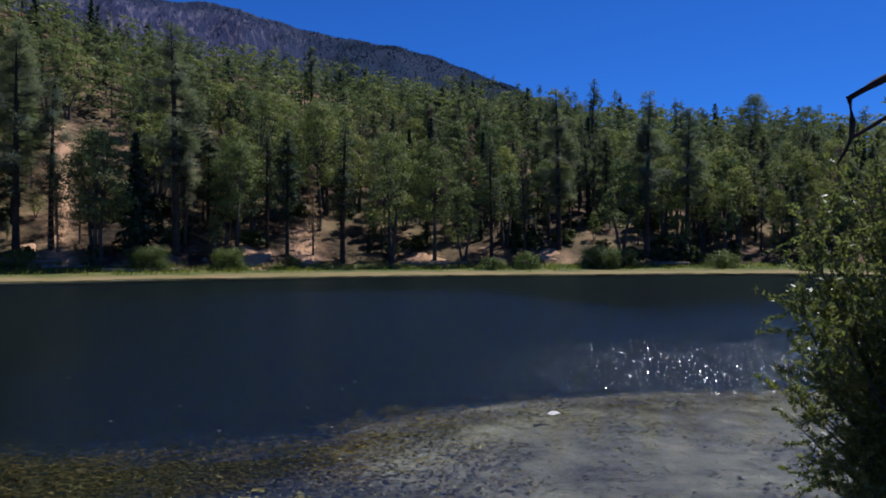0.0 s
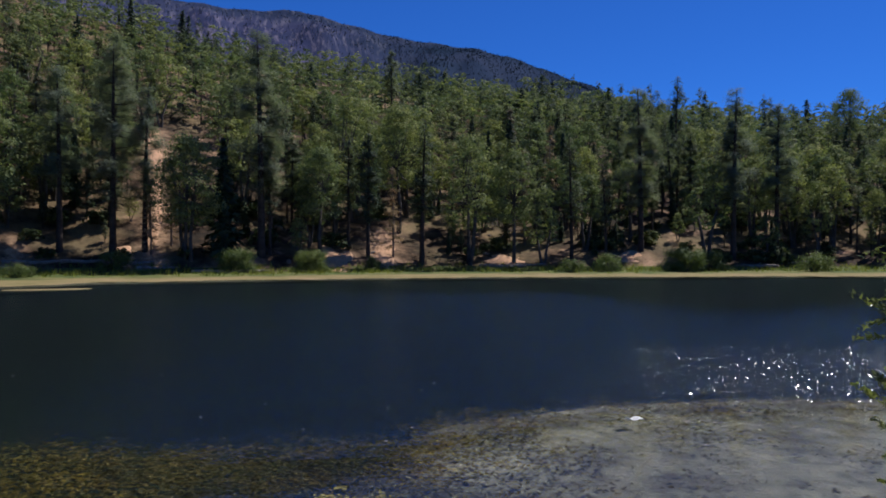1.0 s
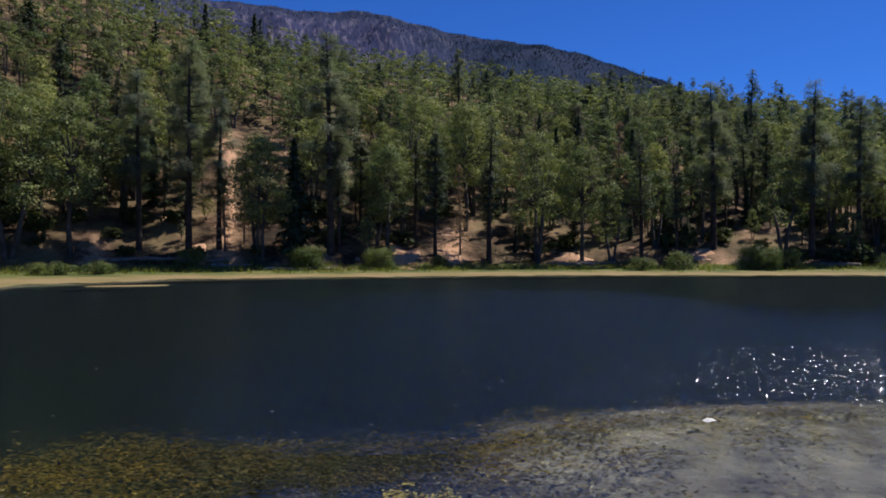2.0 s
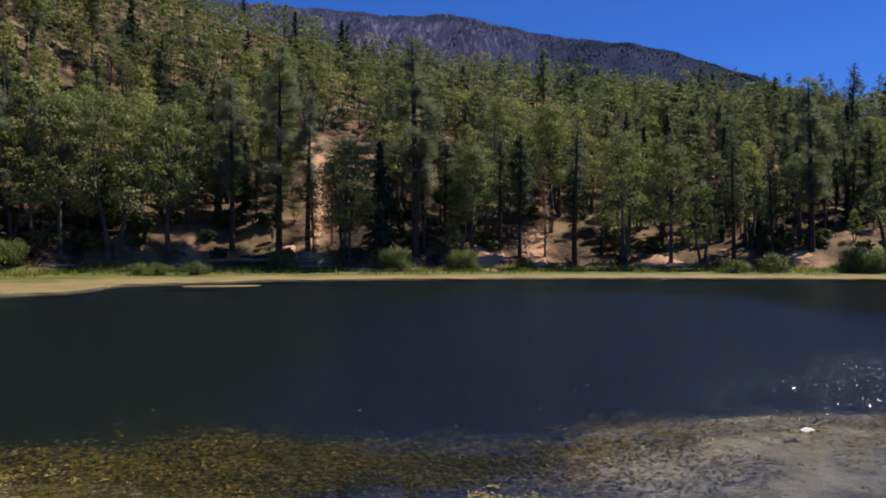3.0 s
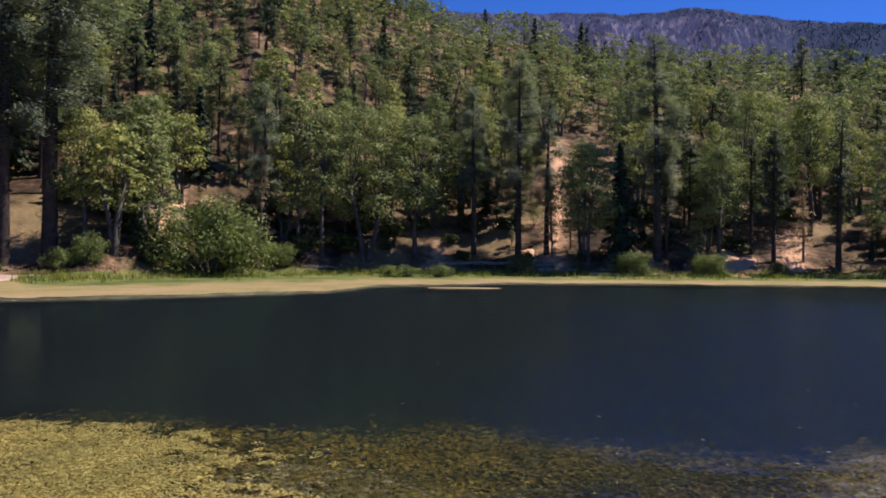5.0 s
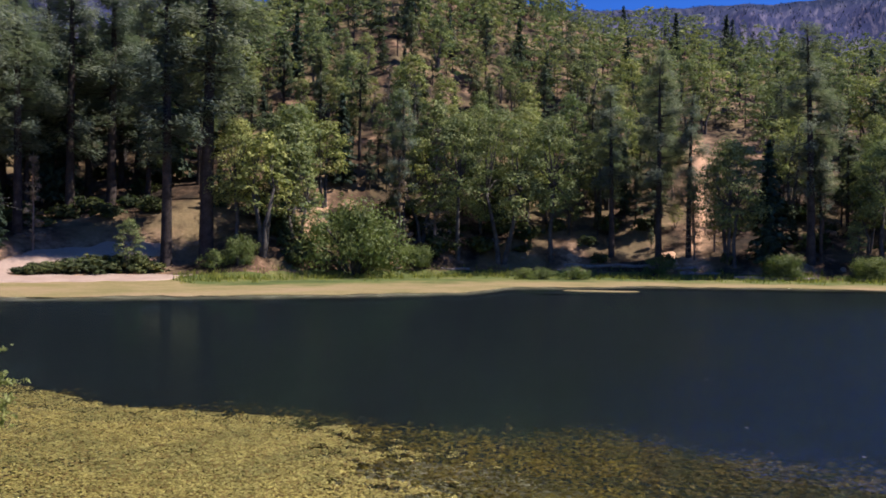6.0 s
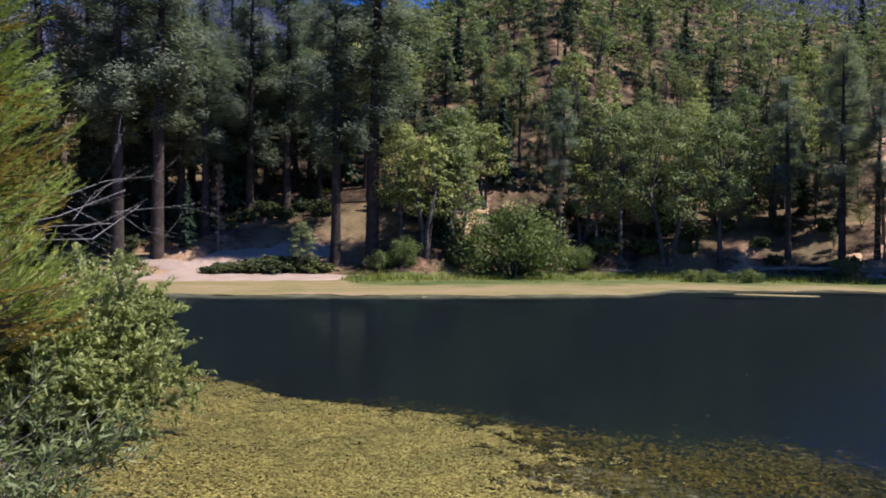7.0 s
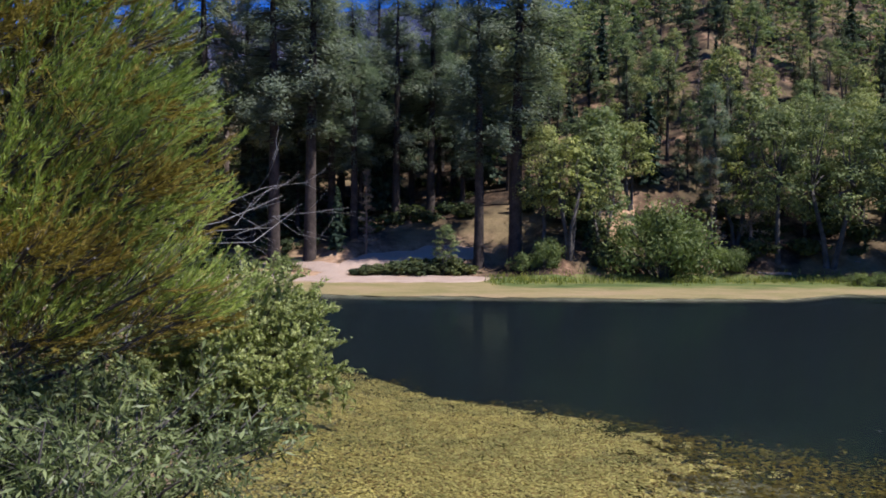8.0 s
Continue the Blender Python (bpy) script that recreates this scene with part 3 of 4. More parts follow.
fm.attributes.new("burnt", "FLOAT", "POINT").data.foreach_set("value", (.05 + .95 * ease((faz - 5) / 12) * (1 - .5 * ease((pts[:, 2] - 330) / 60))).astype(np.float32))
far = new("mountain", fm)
tagged(far, "distant mountain ridge with burnt forest, blue-grey haze in its colour", "mountain", kind="structure")


# small trees of the burnt mountain side: dark living ones, pale standing dead ones
mg = np.random.default_rng(71)
alive, bleached = Shape(), Shape()
MT = 13000
maz, mr = np.where(mg.random(MT) < .5, mg.uniform(-14, 10, MT), mg.uniform(8, 75, MT)), 500 + 905 * mg.random(MT) ** .5
mx, my = -mr * np.sin(np.radians(maz)), mr * np.cos(np.radians(maz))
mz = mountain_z(mx, my)
patchy = np.sin(maz * .9 + mr * .011) + np.sin(maz * 2.3 - mr * .017)
dead_here = (patchy + mg.normal(size=MT) * .5 > .9) & (mr < 1300) & (maz > 4)
mh = mg.uniform(1.5, 3.6, MT) * np.where(dead_here, 2.0, 1.0)
for shape_, pick, wide in ((alive, ~dead_here, .24), (bleached, dead_here, .09)):
    base = np.stack([mx, my, mz], -1)[pick]
    h = mh[pick][:, None]
    for turn in (0, 1.05, 2.1):
        way = np.array([math.cos(turn), math.sin(turn), 0])
        shape_.leaves(np.stack([base - way * h * wide, base + np.array([0, 0, 1.0]) * h, base + way * h * wide], 1))
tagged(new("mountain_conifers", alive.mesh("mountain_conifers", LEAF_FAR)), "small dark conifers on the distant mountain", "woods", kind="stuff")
tagged(new("mountain_snags", bleached.mesh("mountain_snags", GREY_WOOD)), "pale burnt standing trunks on the distant mountain", "woods", kind="stuff")

# ---- forest on the far shore ----
WOODS = "trees on the far slope"
PINES = [prototype("pine_tree", pine_shapes(s, b, l, f, w, 1.2), BARK_PINE, LEAF_PINE, "tall dark green pine with a bare straight trunk", "pine tree", WOODS) for s, b, l, f, w in ((1, .42, .012, 1, .15), (2, .3, .02, 1.1, .17), (3, .5, .01, .9, .14), (4, .24, .015, 1.1, .18), (5, .36, .03, .75, .13))]
TALLS = [prototype("tall_pine", pine_shapes(s, b, .01, 1.1, w, 3.0), BARK_PINE, LEAF_OLD_PINE, "very tall old pine with a long bare trunk", "pine tree", WOODS) for s, b, w in ((6, .36, .15), (7, .25, .165), (8, .3, .14))]
FIRS = [prototype("fir_tree", fir_shapes(s, w), BARK_PINE, LEAF_FIR, "dark conical fir tree, dense to the ground", "fir tree", WOODS) for s, w in ((11, .17), (12, .13), (13, .2))]
OAKS = [prototype("oak_tree", oak_shapes(s, a, b), BARK_OAK, LEAF_OAK, "light green oak with a rounded broken crown", "oak tree", WOODS) for s, a, b in ((21, .23, .3), (22, .2, .36), (23, .26, .26), (24, .18, .38), (25, .22, .33), (26, .25, .28))]
BIG_OAKS = [prototype("oak_tree", oak_shapes(s, a, b, 46, 190, .165), BARK_OAK, LEAF_OAK, "large light green oak with a rounded broken crown", "oak tree", WOODS) for s, a, b in ((27, .25, .28), (28, .22, .34), (29, .28, .26))]
SNAGS = [prototype("dead_tree", snag_shapes(s), DEAD, LEAF_DEAD, "dead brown conifer with bare twigs", "dead tree", WOODS, "dead_crown") for s in (31, 32)]
taken = []


def put(kinds, az, r, h, wide=1.0):
    taken.append((*spot(az, r), h))
    return stand(kinds[int(rng.integers(len(kinds)))], az, r, h, rng.uniform(0, 6.28), wide * (rng.uniform(.95, 1.2) if kinds is OAKS else 1))


# trees that can be told apart: azimuth, radius, height
for az, r, h in ((18.6, 79, 22), (28.3, 79.7, 19.5), (-14.4, 93.7, 19), (-17.1, 98, 17), (-8.3, 91.5, 18.4), (28.2, 87.5, 18), (31.5, 80.8, 17), (46.4, 76.3, 15), (26.3, 79.5, 15.6), (9.4, 150, 13)):
    put(TALLS, az, r, h, .95)
for az, r, h in ((18, 79.7, 11.7), (-5.9, 87.7, 11), (-3.5, 87.5, 13.8), (-10.6, 131, 16), (7.3, 84.2, 10.8), (11.1, 83.2, 13), (45.9, 108.7, 8), (40.5, 115.7, 10.5), (12.5, 84.2, 12.4), (7.2, 83.5, 15.5)):
    put(PINES[1:2] + PINES[4:], az, r, h, .85)
for az, r, h in ((77.3, 70.8, 31), (74.8, 70.6, 32), (60.1, 69.8, 34), (62.7, 69, 26), (66.2, 80, 25), (71.7, 73.5, 22), (68.7, 78.5, 24), (73.3, 77.5, 25), (79.4, 79.3, 25), (82, 72, 30), (86, 70, 28), (64.5, 88, 25), (70, 90, 26), (76, 86, 27), (84, 84, 27), (89, 78, 26)):
    put(TALLS[:1] if h > 29 else TALLS, az, r, h, .95)
for az, r, h in ((63.9, 81, 14), (65.6, 85, 15), (67.6, 84, 16), (69.4, 87, 17), (71.2, 81, 14), (72.6, 84, 16), (74.3, 83, 15), (75.7, 77, 12), (77.6, 79, 15), (78.8, 75, 12)):
    put(PINES[3:4] + PINES[1:2], az, r, h, 1.1)
for az, r, h in ((50.8, 82.3, 9.5), (23.9, 165, 11), (27.2, 160, 9.5), (21.2, 78, 11.3), (72.9, 70.6, 5.7), (21.1, 76.8, 6.5), (54.9, 70.8, 6), (69.5, 82, 14), (75.5, 80, 15), (78, 88, 16)):
    put(FIRS, az, r, h)
for az, r, h in ((23.3, 77.2, 12.2), (14.5, 81.5, 11.5), (12.2, 93, 15), (8.9, 91.2, 15), (3.8, 85.6, 14.5), (.6, 86.4, 12.7), (-1.5, 86.4, 8.6), (-12.7, 93.5, 11), (-19.5, 99.2, 8.7), (65.1, 66.4, 4.4), (15.3, 83.2, 7.4), (-21.4, 160, 14), (-24.7, 150, 12.5)):
    put(BIG_OAKS if h > 11 else OAKS, az, r, h)
for az, r, h in ((42.4, 77.8, 14.6), (39.3, 78.6, 16), (35.7, 79.4, 14.8), (56.3, 68.8, 11), (54, 70.5, 9.8), (49.2, 103.4, 7.3), (50.9, 88.3, 8.8), (23.7, 77.8, 12), (58.1, 69.5, 11.2), (54.6, 72, 10.6), (16, 79.7, 4.4), (45.1, 78, 10.6), (37.5, 84, 13), (41, 86, 12), (52, 78, 9)):
    put(BIG_OAKS if h > 11 else OAKS, az, r, h)
for az, r, h in ((46.6, 75.5, 10.3), (44.1, 77.5, 12.3), (47.2, 123.8, 9), (25.9, 78.8, 7.3), (26, 82, 7.9), (80.6, 85, 27), (70.8, 70.6, 7.9), (50.8, 102.3, 6.8), (9.3, 84.2, 9.8), (24.6, 80, 8)):
    put(SNAGS, az, r, h, 1.0)

def is_open(az, r):
    """On a chute, or where its shadow would lie on one."""
    for back in (0, 3.0, 5.5):
        x, y = spot(az, r)
        x, y = x - .69 * back, y - .72 * back
        a, q = math.degrees(math.atan2(-x, y)), math.hypot(x, y)
        if any(abs(a - c) < w + .7 and n < q < f for c, w, n, f in CHUTES + GLADES):
            return True
    return False


def grow(count, r_of, kinds_of, height_of, gap, action, lo=-33, hi=97):
    made = 0
    for _ in range(count * 12):
        if made >= count:
            break
        az = rng.uniform(lo, hi)
        r = r_of(az)
        x, y = spot(az, r)
        # dry clearings high above the bay
        if 27 < az < 58 and r > 102 and math.sin(az * .9 + r * .13) + math.sin(az * 1.7 - r * .09 + 2) > .95:
            continue
        if is_open(az, r) or any((x - a) ** 2 + (y - b) ** 2 < (gap * (.6 + .03 * h)) ** 2 for a, b, h in taken):
            continue
        action(kinds_of(az, r), az, r, height_of(az, r))
        made += 1


def choose(az, r):
    """Oaks in drifts, pines thicker to the sides and at the far end."""
    drift = .5 + .5 * math.sin(az * .33 + r * .05) * math.cos(az * .11 - r * .08)
    oak = (.56 if az < 3 else .66 if az < 57 else .36) + (.14 if r > at_az(BANK, az) + 36 else 0)
    q = rng.random()
    if q < oak * (.6 + .7 * drift):
        return OAKS
    return FIRS if q > .94 else SNAGS if q > .9 else PINES


def size_of(az, r):
    return rng.uniform(5.0, 11.5) * (1.5 if az > 59 and rng.random() < .6 else 1.0) * (.85 if 36 < az < 56 and r > 95 else 1)


grow(430, lambda az: float(at_az(BANK, az)) + 4.5 + 34 * rng.random() ** 1.1, choose, size_of, 2.6, put)


# young trees filling the gaps
grow(230, lambda az: float(at_az(BANK, az)) + 3 + 26 * rng.random(), lambda az, r: (PINES[3:4], FIRS, OAKS, PINES)[int(rng.integers(4))], lambda az, r: rng.uniform(2.2, 5.5), 1.5, put, -33, 60)


# farther up the slope: a wood nobody could count
def low_shapes():
    """Coarser patterns of the same trees for the far wood."""
    g = np.random.default_rng(55)
    sets = {"oak": [], "pine": [], "fir": []}
    for k in range(7):
        crown = oak_shapes(300 + k, g.uniform(.26, .36), g.uniform(.08, .2), 15, 19, .56)[1]
        sets["oak"].append(np.concatenate(crown.v).reshape(-1, 3, 3))
    for key, pattern, keep, grow_by in (("pine", PINES, .16, 2.4), ("fir", FIRS, .24, 1.6)):
        for ob, _ in pattern:
            me = [c for c in ob.children if c.name.startswith("crown")][0].data
            co = np.empty(len(me.vertices) * 3, np.float32)
            me.vertices.foreach_get("co", co)
            q = co.reshape(-1, 3, 3).astype(float)
            q = q[g.random(len(q)) < keep]
            mid = q.mean(1, keepdims=True)
            # crowns of the upper slope start nearer to the ground
            low = np.array([0, 0, 10.0]) - (np.array([0, 0, 10.0]) - mid) * np.array([1.35, 1.35, 1.3 if key == "pine" else 1])
            ok = low[:, 0, 2] > .5
            sets[key].append((low + (q - mid) * grow_by)[ok])
    return sets


LOW = low_shapes()
woods = {"pine": Shape(), "fir": Shape(), "oak": Shape(), "stem": Shape()}


def sow(kinds, az, r, h):
    key = "oak" if kinds is OAKS else "fir" if kinds is FIRS else "pine"
    x, y = spot(az, r)
    taken.append((x, y, h))
    z, turn, s = float(ground_z(x, y)), rng.uniform(0, 6.28), h / 10 * (.9 if key == "oak" else 1)
    q = LOW[key][int(rng.integers(len(LOW[key])))]
    c, n = math.cos(turn), math.sin(turn)
    rot = np.array([[c, n, 0], [-n, c, 0], [0, 0, 1]])
    woods[key].leaves(q @ rot * s * np.array([rng.uniform(.85, 1.15) * (1.42 if key == "oak" else 1)] * 2 + [1]) + np.array([x, y, z - .1]))
    woods["stem"].tube([(x, y, z - .4), (x, y, z + h * .5)], [.014 * h, .006 * h], 4)


grow(1750, lambda az: float(at_az(BANK, az)) + 36 + 95 * rng.random() ** .85, choose, lambda az, r: rng.uniform(4.5, 9.5) * (1.6 if az > 60 else 1.12 if az > 34 else 1), 2.9, sow)
grow(150, lambda az: float(at_az(BANK, az)) + 28 + 85 * rng.random(), choose, lambda az, r: rng.uniform(4, 9), 2.2, sow, 34, 63)
grow(260, lambda az: float(at_az(BANK, az)) + 20 + 90 * rng.random(), lambda az, r: OAKS, lambda az, r: rng.uniform(1, 2.4), 1.2, sow, 34, 63)
grow(300, lambda az: float(at_az(BANK, az)) + 20 + 110 * rng.random(), lambda az, r: OAKS, lambda az, r: rng.uniform(1.2, 3.0), 1.5, sow)
grow(300, lambda az: float(at_az(CREST_R, az)) - 45 + 60 * rng.random(), choose, lambda az, r: rng.uniform(6, 10), 2.4, sow, -33, 8)
for key, matl, label in (("pine", LEAF_WOOD_PINE, "dark green pine crowns of the upper slope"), ("fir", LEAF_FIR, "dark fir crowns of the upper slope"), ("oak", LEAF_WOOD_OAK, "light green oak crowns of the upper slope"), ("stem", BARK_PINE, "trunks of the upper slope wood")):
    tagged(new("far_wood_" + ("trunks" if key == "stem" else key), woods[key].mesh("far_wood", matl)), label, "woods", kind="stuff")


# ---- shore shrubs ----
WILLOWS = [prototype("willow_shrub", bush_shapes(s, 2400, .09, .4), BARK_OAK, LEAF_SHORE, "rounded green willow shrub at the water's edge", "shrub", "shrubs along the shore") for s in (41, 42, 43)]
BIG_WILLOWS = [prototype("willow_shrub", bush_shapes(s, 12000, .046, .5), BARK_OAK, LEAF_SHORE, "large dense green willow at the water's edge", "shrub", "shrubs along the shore") for s in (47, 48)]
for az, r, h, w in ((49.9, 70, 7.4, 1.0), (15.1, 77.2, 2.5, 1.1), (-11.2, 84, 3, 1.1), (-12.9, 87.5, 2.4, 1.1), (20.3, 75.6, 2.6, 1.2), (-6.1, 81.5, 2.2, 1.1), (-3.5, 79.5, 1.6, 1.3), (-19.3, 90, 2.4, 1.2), (28.2, 77, 2.0, 1.1), (36.5, 70.2, 1.3, 1.6), (34.1, 71, 1.4, 1.6), (37.7, 70.6, 1.2, 1.6), (57.9, 66.6, 2.1, .8), (57.7, 67.3, 2.4, 1.0), (59.5, 66.8, 1.8, 1.2), (76.3, 68.3, 1.6, 1.3), (10.8, 79.5, 1.8, .8), (45.6, 74.5, 2.5, 1.2)):
    stand(BIG_WILLOWS[int(rng.integers(2))] if h > 2.4 else WILLOWS[int(rng.integers(3))], az, r, h, rng.uniform(0, 6.28), w, nominal=1.0, sink=.05)


# ---- dark understorey, logs, rocks and beach on the far shore ----
SCRUB = [prototype("scrub_bush", bush_shapes(s, 340, .2, .8), BARK_OAK, LEAF_SCRUB, "low dark scrub bush under the trees", "shrub", "scrub under the trees") for s in (45, 46)]
for _ in range(240):
    az = rng.uniform(-33, 95)
    r = float(at_az(BANK, az)) + (rng.uniform(1, 26) if rng.random() < .5 else rng.uniform(.6, 8))
    if not is_open(az, r) or rng.random() < .15:
        stand(SCRUB[int(rng.integers(2))], az, r, rng.uniform(.7, 2.2), rng.uniform(0, 6.28), rng.uniform(1, 1.6), nominal=1.0, sink=.05)


def log(az, r, length, radius, turn, label="weathered grey fallen log on the bank"):
    x, y = spot(az, r)
    s = Shape()
    n = 7
    s.tube([(length * (t - .5), .12 * math.sin(t * 5) * radius, radius * .5 + .05 * math.sin(t * 9)) for t in np.linspace(0, 1, n)], [radius * (1 - .35 * t / n) for t in range(n)], 8)
    ob = thing("fallen_log", label, "log", "logs on the bank", at=Matrix.Translation((x, y, float(ground_z(x, y)))) @ Matrix.Rotation(radians(turn), 4, "Z"))
    part("stem", s, LOG, ob, smooth=True)
    stub = Shape()
    stub.tube([(length * .1, 0, radius * .6), (length * .16, radius * 1.6, radius * 2.2)], [radius * .3, radius * .1], 5)
    part("branch_stub", stub, LOG, ob)


for az, r, ln, rad, turn in ((27.3, 77.5, 4.5, .22, 28), (25.5, 76.2, 3.6, .2, 20), (21, 74.6, 6, .2, 22), (19.2, 75.2, 3, .16, 12), (14.8, 77, 3.5, .14, 50), (1.4, 85.4, 5, .25, 0), (-.6, 86, 3.4, .2, 8), (33, 79, 5, .2, 40), (30, 78.6, 4, .2, 25), (-15.5, 92, 6, .25, -40), (-18, 95, 5, .22, -30), (43, 76, 4, .18, 60)):
    log(az, r, ln, rad, turn)


def rock_shape(seed, size):
    g = np.random.default_rng(seed)
    bm = bmesh.new()
    bmesh.ops.create_icosphere(bm, subdivisions=2, radius=1)
    k = g.uniform(.6, 1.2, 3) * size
    for v in bm.verts:
        n = noise.noise(v.co * 1.3 + Vector((seed * 3.1, 0, 0)))
        v.co = Vector((v.co.x * k[0], v.co.y * k[1], v.co.z * k[2] * .7)) * (1 + .45 * n)
    me = bpy.data.meshes.new("rock")
    bm.to_mesh(me)
    bm.free()
    me.materials.append(ROCK)
    return me


rocks = [rock_shape(s, .5) for s in range(5)]
for k in range(17):
    az = (rng.uniform(-2, 3.5), rng.uniform(-12, 30), rng.uniform(30, 48))[k % 3]
    r = float(at_az(BANK, az)) + rng.uniform(-.5, 5) + (0 if k % 4 else 8)
    x, y = spot(az, r)
    ob = tagged(new("boulder", rocks[k % 5]), "pale grey boulder on the sandy bank", "rock", "boulders on the bank")
    s = rng.uniform(.3, .8)
    ob.matrix_basis = Matrix.Translation((x, y, float(ground_z(x, y)) + .02)) @ Matrix.Rotation(rng.uniform(0, 6), 4, "Z") @ Matrix.Diagonal((s, s, s, 1))

# bare slumps of orange sand between the trees
def slump(az, r, wide, long_, seed):
    g = np.random.default_rng(seed)
    n, m = 17, 15
    u, v = np.meshgrid(np.linspace(-1, 1, n), np.linspace(0, 1, m))
    edge = wide * (.55 + .45 * np.sin(np.pi * (v * .8 + .1))) * (1 + .18 * np.sin(v * 11 + seed) + .1 * g.normal(size=v.shape))
    x, y = spot(az, r)
    out = np.array(spot(az, 1.0))
    side = np.array([-out[1], out[0]])
    px = x + out[0] * v * long_ + side[0] * u * edge
    py = y + out[1] * v * long_ + side[1] * u * edge
    rim = np.maximum(np.abs(u), np.abs(v * 2 - 1)) ** 6
    pz = ground_z(px, py) + .10 + .12 * np.sin(px * 1.9) * np.sin(py * 1.3) - .3 * rim
    s = Shape()
    s.add(np.stack([px, py, pz], -1), [(i * n + k, (i + 1) * n + k, (i + 1) * n + k + 1, i * n + k + 1) for i in range(m - 1) for k in range(n - 1)])
    tagged(new("bare_soil", s.mesh("bare_soil", BARE_SOIL, True)), "bare orange sandy slump on the bank", "soil", kind="structure")


for k, (az, r, wide, long_) in enumerate(((13.4, 76.6, 1.9, 8), (9.9, 81.5, 1.3, 11), (25.7, 78.5, 1.0, 34), (20.9, 76.4, 1.2, 4), (27.9, 76.8, 1.4, 4), (1.2, 85.6, 2.2, 3), (47.5, 72.5, 1.6, 6), (52.4, 71.5, 1.0, 9), (-7.6, 87.6, 1.2, 4), (-16.5, 94.5, 1.6, 4))):
    slump(az, r, wide, long_, 200 + k)

# sandy beach and the path that leaves it
baz, bfr = np.arange(61, 84.1, .3), np.linspace(0, 1, 14)
BA, BF = np.meshgrid(baz, bfr)
inner = at_az(BANK, BA) - 4.5 * ease((BA - 61.5) / 2) + .5 * np.sin(BA * 2.2)
outer_r = at_az(BANK, BA) + .2 + .6 * ease((BA - 62) / 2) + .3 * np.sin(BA * 1.9 + 1)
BR = inner + (outer_r - inner) * BF
sx, sy = -BR * np.sin(np.radians(BA)), BR * np.cos(np.radians(BA))
sz = np.maximum(ground_z(sx, sy), .12) + .10 + .02 * np.sin(sx * 1.3) * np.sin(sy * 1.1)
sz[0], sz[-1] = sz[0] - .1, sz[-1] - .12
beach = Shape()
nbz = len(baz)
beach.add(np.stack([sx, sy, sz], -1), [(i * nbz + k, (i + 1) * nbz + k, (i + 1) * nbz + k + 1, i * nbz + k + 1) for i in range(len(bfr) - 1) for k in range(nbz - 1)])
tagged(new("beach", beach.mesh("beach", SAND, True)), "pale pinkish sand beach with a path leading off", "beach", kind="structure")


def path_strip(name, line, wide, label):
    """A trodden strip of sand laid over the ground along a smooth line of azimuth and radius."""
    t = np.linspace(0, 1, 40)
    k = np.linspace(0, 1, len(line))
    pa, pr = np.interp(t, k, [p[0] for p in line]), np.interp(t, k, [p[1] for p in line])
    px, py = -pr * np.sin(np.radians(pa)), pr * np.cos(np.radians(pa))
    dx, dy = np.gradient(px), np.gradient(py)
    ln = np.hypot(dx, dy)
    u = np.linspace(-1, 1, 9)[:, None]
    w = wide * (1 + .2 * np.sin(t * 17) + .12 * np.sin(t * 41 + 2 * u))
    gx, gy = px - dy / ln * u * w, py + dx / ln * u * w
    gz = ground_z(gx, gy) + .10 - .14 * np.abs(u) ** 4 + .02 * np.sin(gx * 2.3) * np.sin(gy * 1.9)
    s = Shape()
    s.add(np.stack([gx, gy, gz], -1), [(i * 40 + k, (i + 1) * 40 + k, (i + 1) * 40 + k + 1, i * 40 + k + 1) for i in range(8) for k in range(39)])
    tagged(new(name, s.mesh(name, SAND, True)), label, "path", kind="structure")


path_strip("path", ((73.8, 62.8), (73, 66), (71.6, 68.4), (69.6, 69.8), (67.6, 70.5), (65.5, 71), (63, 71.4)), 1.25, "pale trodden sand path climbing from the beach")
path_strip("side_path", ((73, 66.8), (74.6, 69.2), (77, 71.4), (80, 72.6), (84, 73)), .95, "pale sand side path under the tall pines")

# undergrowth on the rise behind the path
for az, r, h in ((63.5, 77, 1.6), (65, 79, 1.3), (66.4, 76.5, 1.5), (67.8, 78, 1.8), (69.2, 77, 1.4), (70.4, 75, 1.2), (71.5, 78, 1.6), (73, 77, 1.5), (74.5, 75.5, 1.3), (76.2, 77, 1.6), (78, 75, 1.4)):
    stand(SCRUB[int(rng.integers(2))], az, r, h, rng.uniform(0, 6.28), 1.5, nominal=1.0, sink=.05)

# dark thicket between the beach and the path, also standing in for tree shadow
for az, dr, h in ((63.8, 1.8, 1.0), (64.6, 3.2, 1.3), (65.3, 1.8, 1.2), (66, 3.0, 1.4), (66.7, 1.7, 1.2), (67.4, 2.8, 1.4), (68.1, 1.7, 1.2), (68.8, 2.6, 1.2), (69.5, 1.6, 1.0), (70.2, 2.2, 1.0), (70.9, 1.5, .8), (71.5, 1.8, .6)):
    stand(SCRUB[int(rng.integers(2))], az, float(at_az(BANK, az)) + dr, h, rng.uniform(0, 6.28), 2.0, nominal=1.0, sink=.0, label="low dark scrub bush behind the sandy beach, partly standing in for shade")

# sedge tufts along the far bank
tufts = Shape()
taz = rng.uniform(-30, 92, 2600)
tr = at_az(BANK, taz) - np.abs(rng.normal(size=2600)) * 3.2 + .8
tx, ty = -tr * np.sin(np.radians(taz)), tr * np.cos(np.radians(taz))
tz = np.maximum(ground_z(tx, ty), .08)
keep = ~((taz > 62) & (taz < 82))
tops = np.stack([tx, ty, tz], -1)[keep]
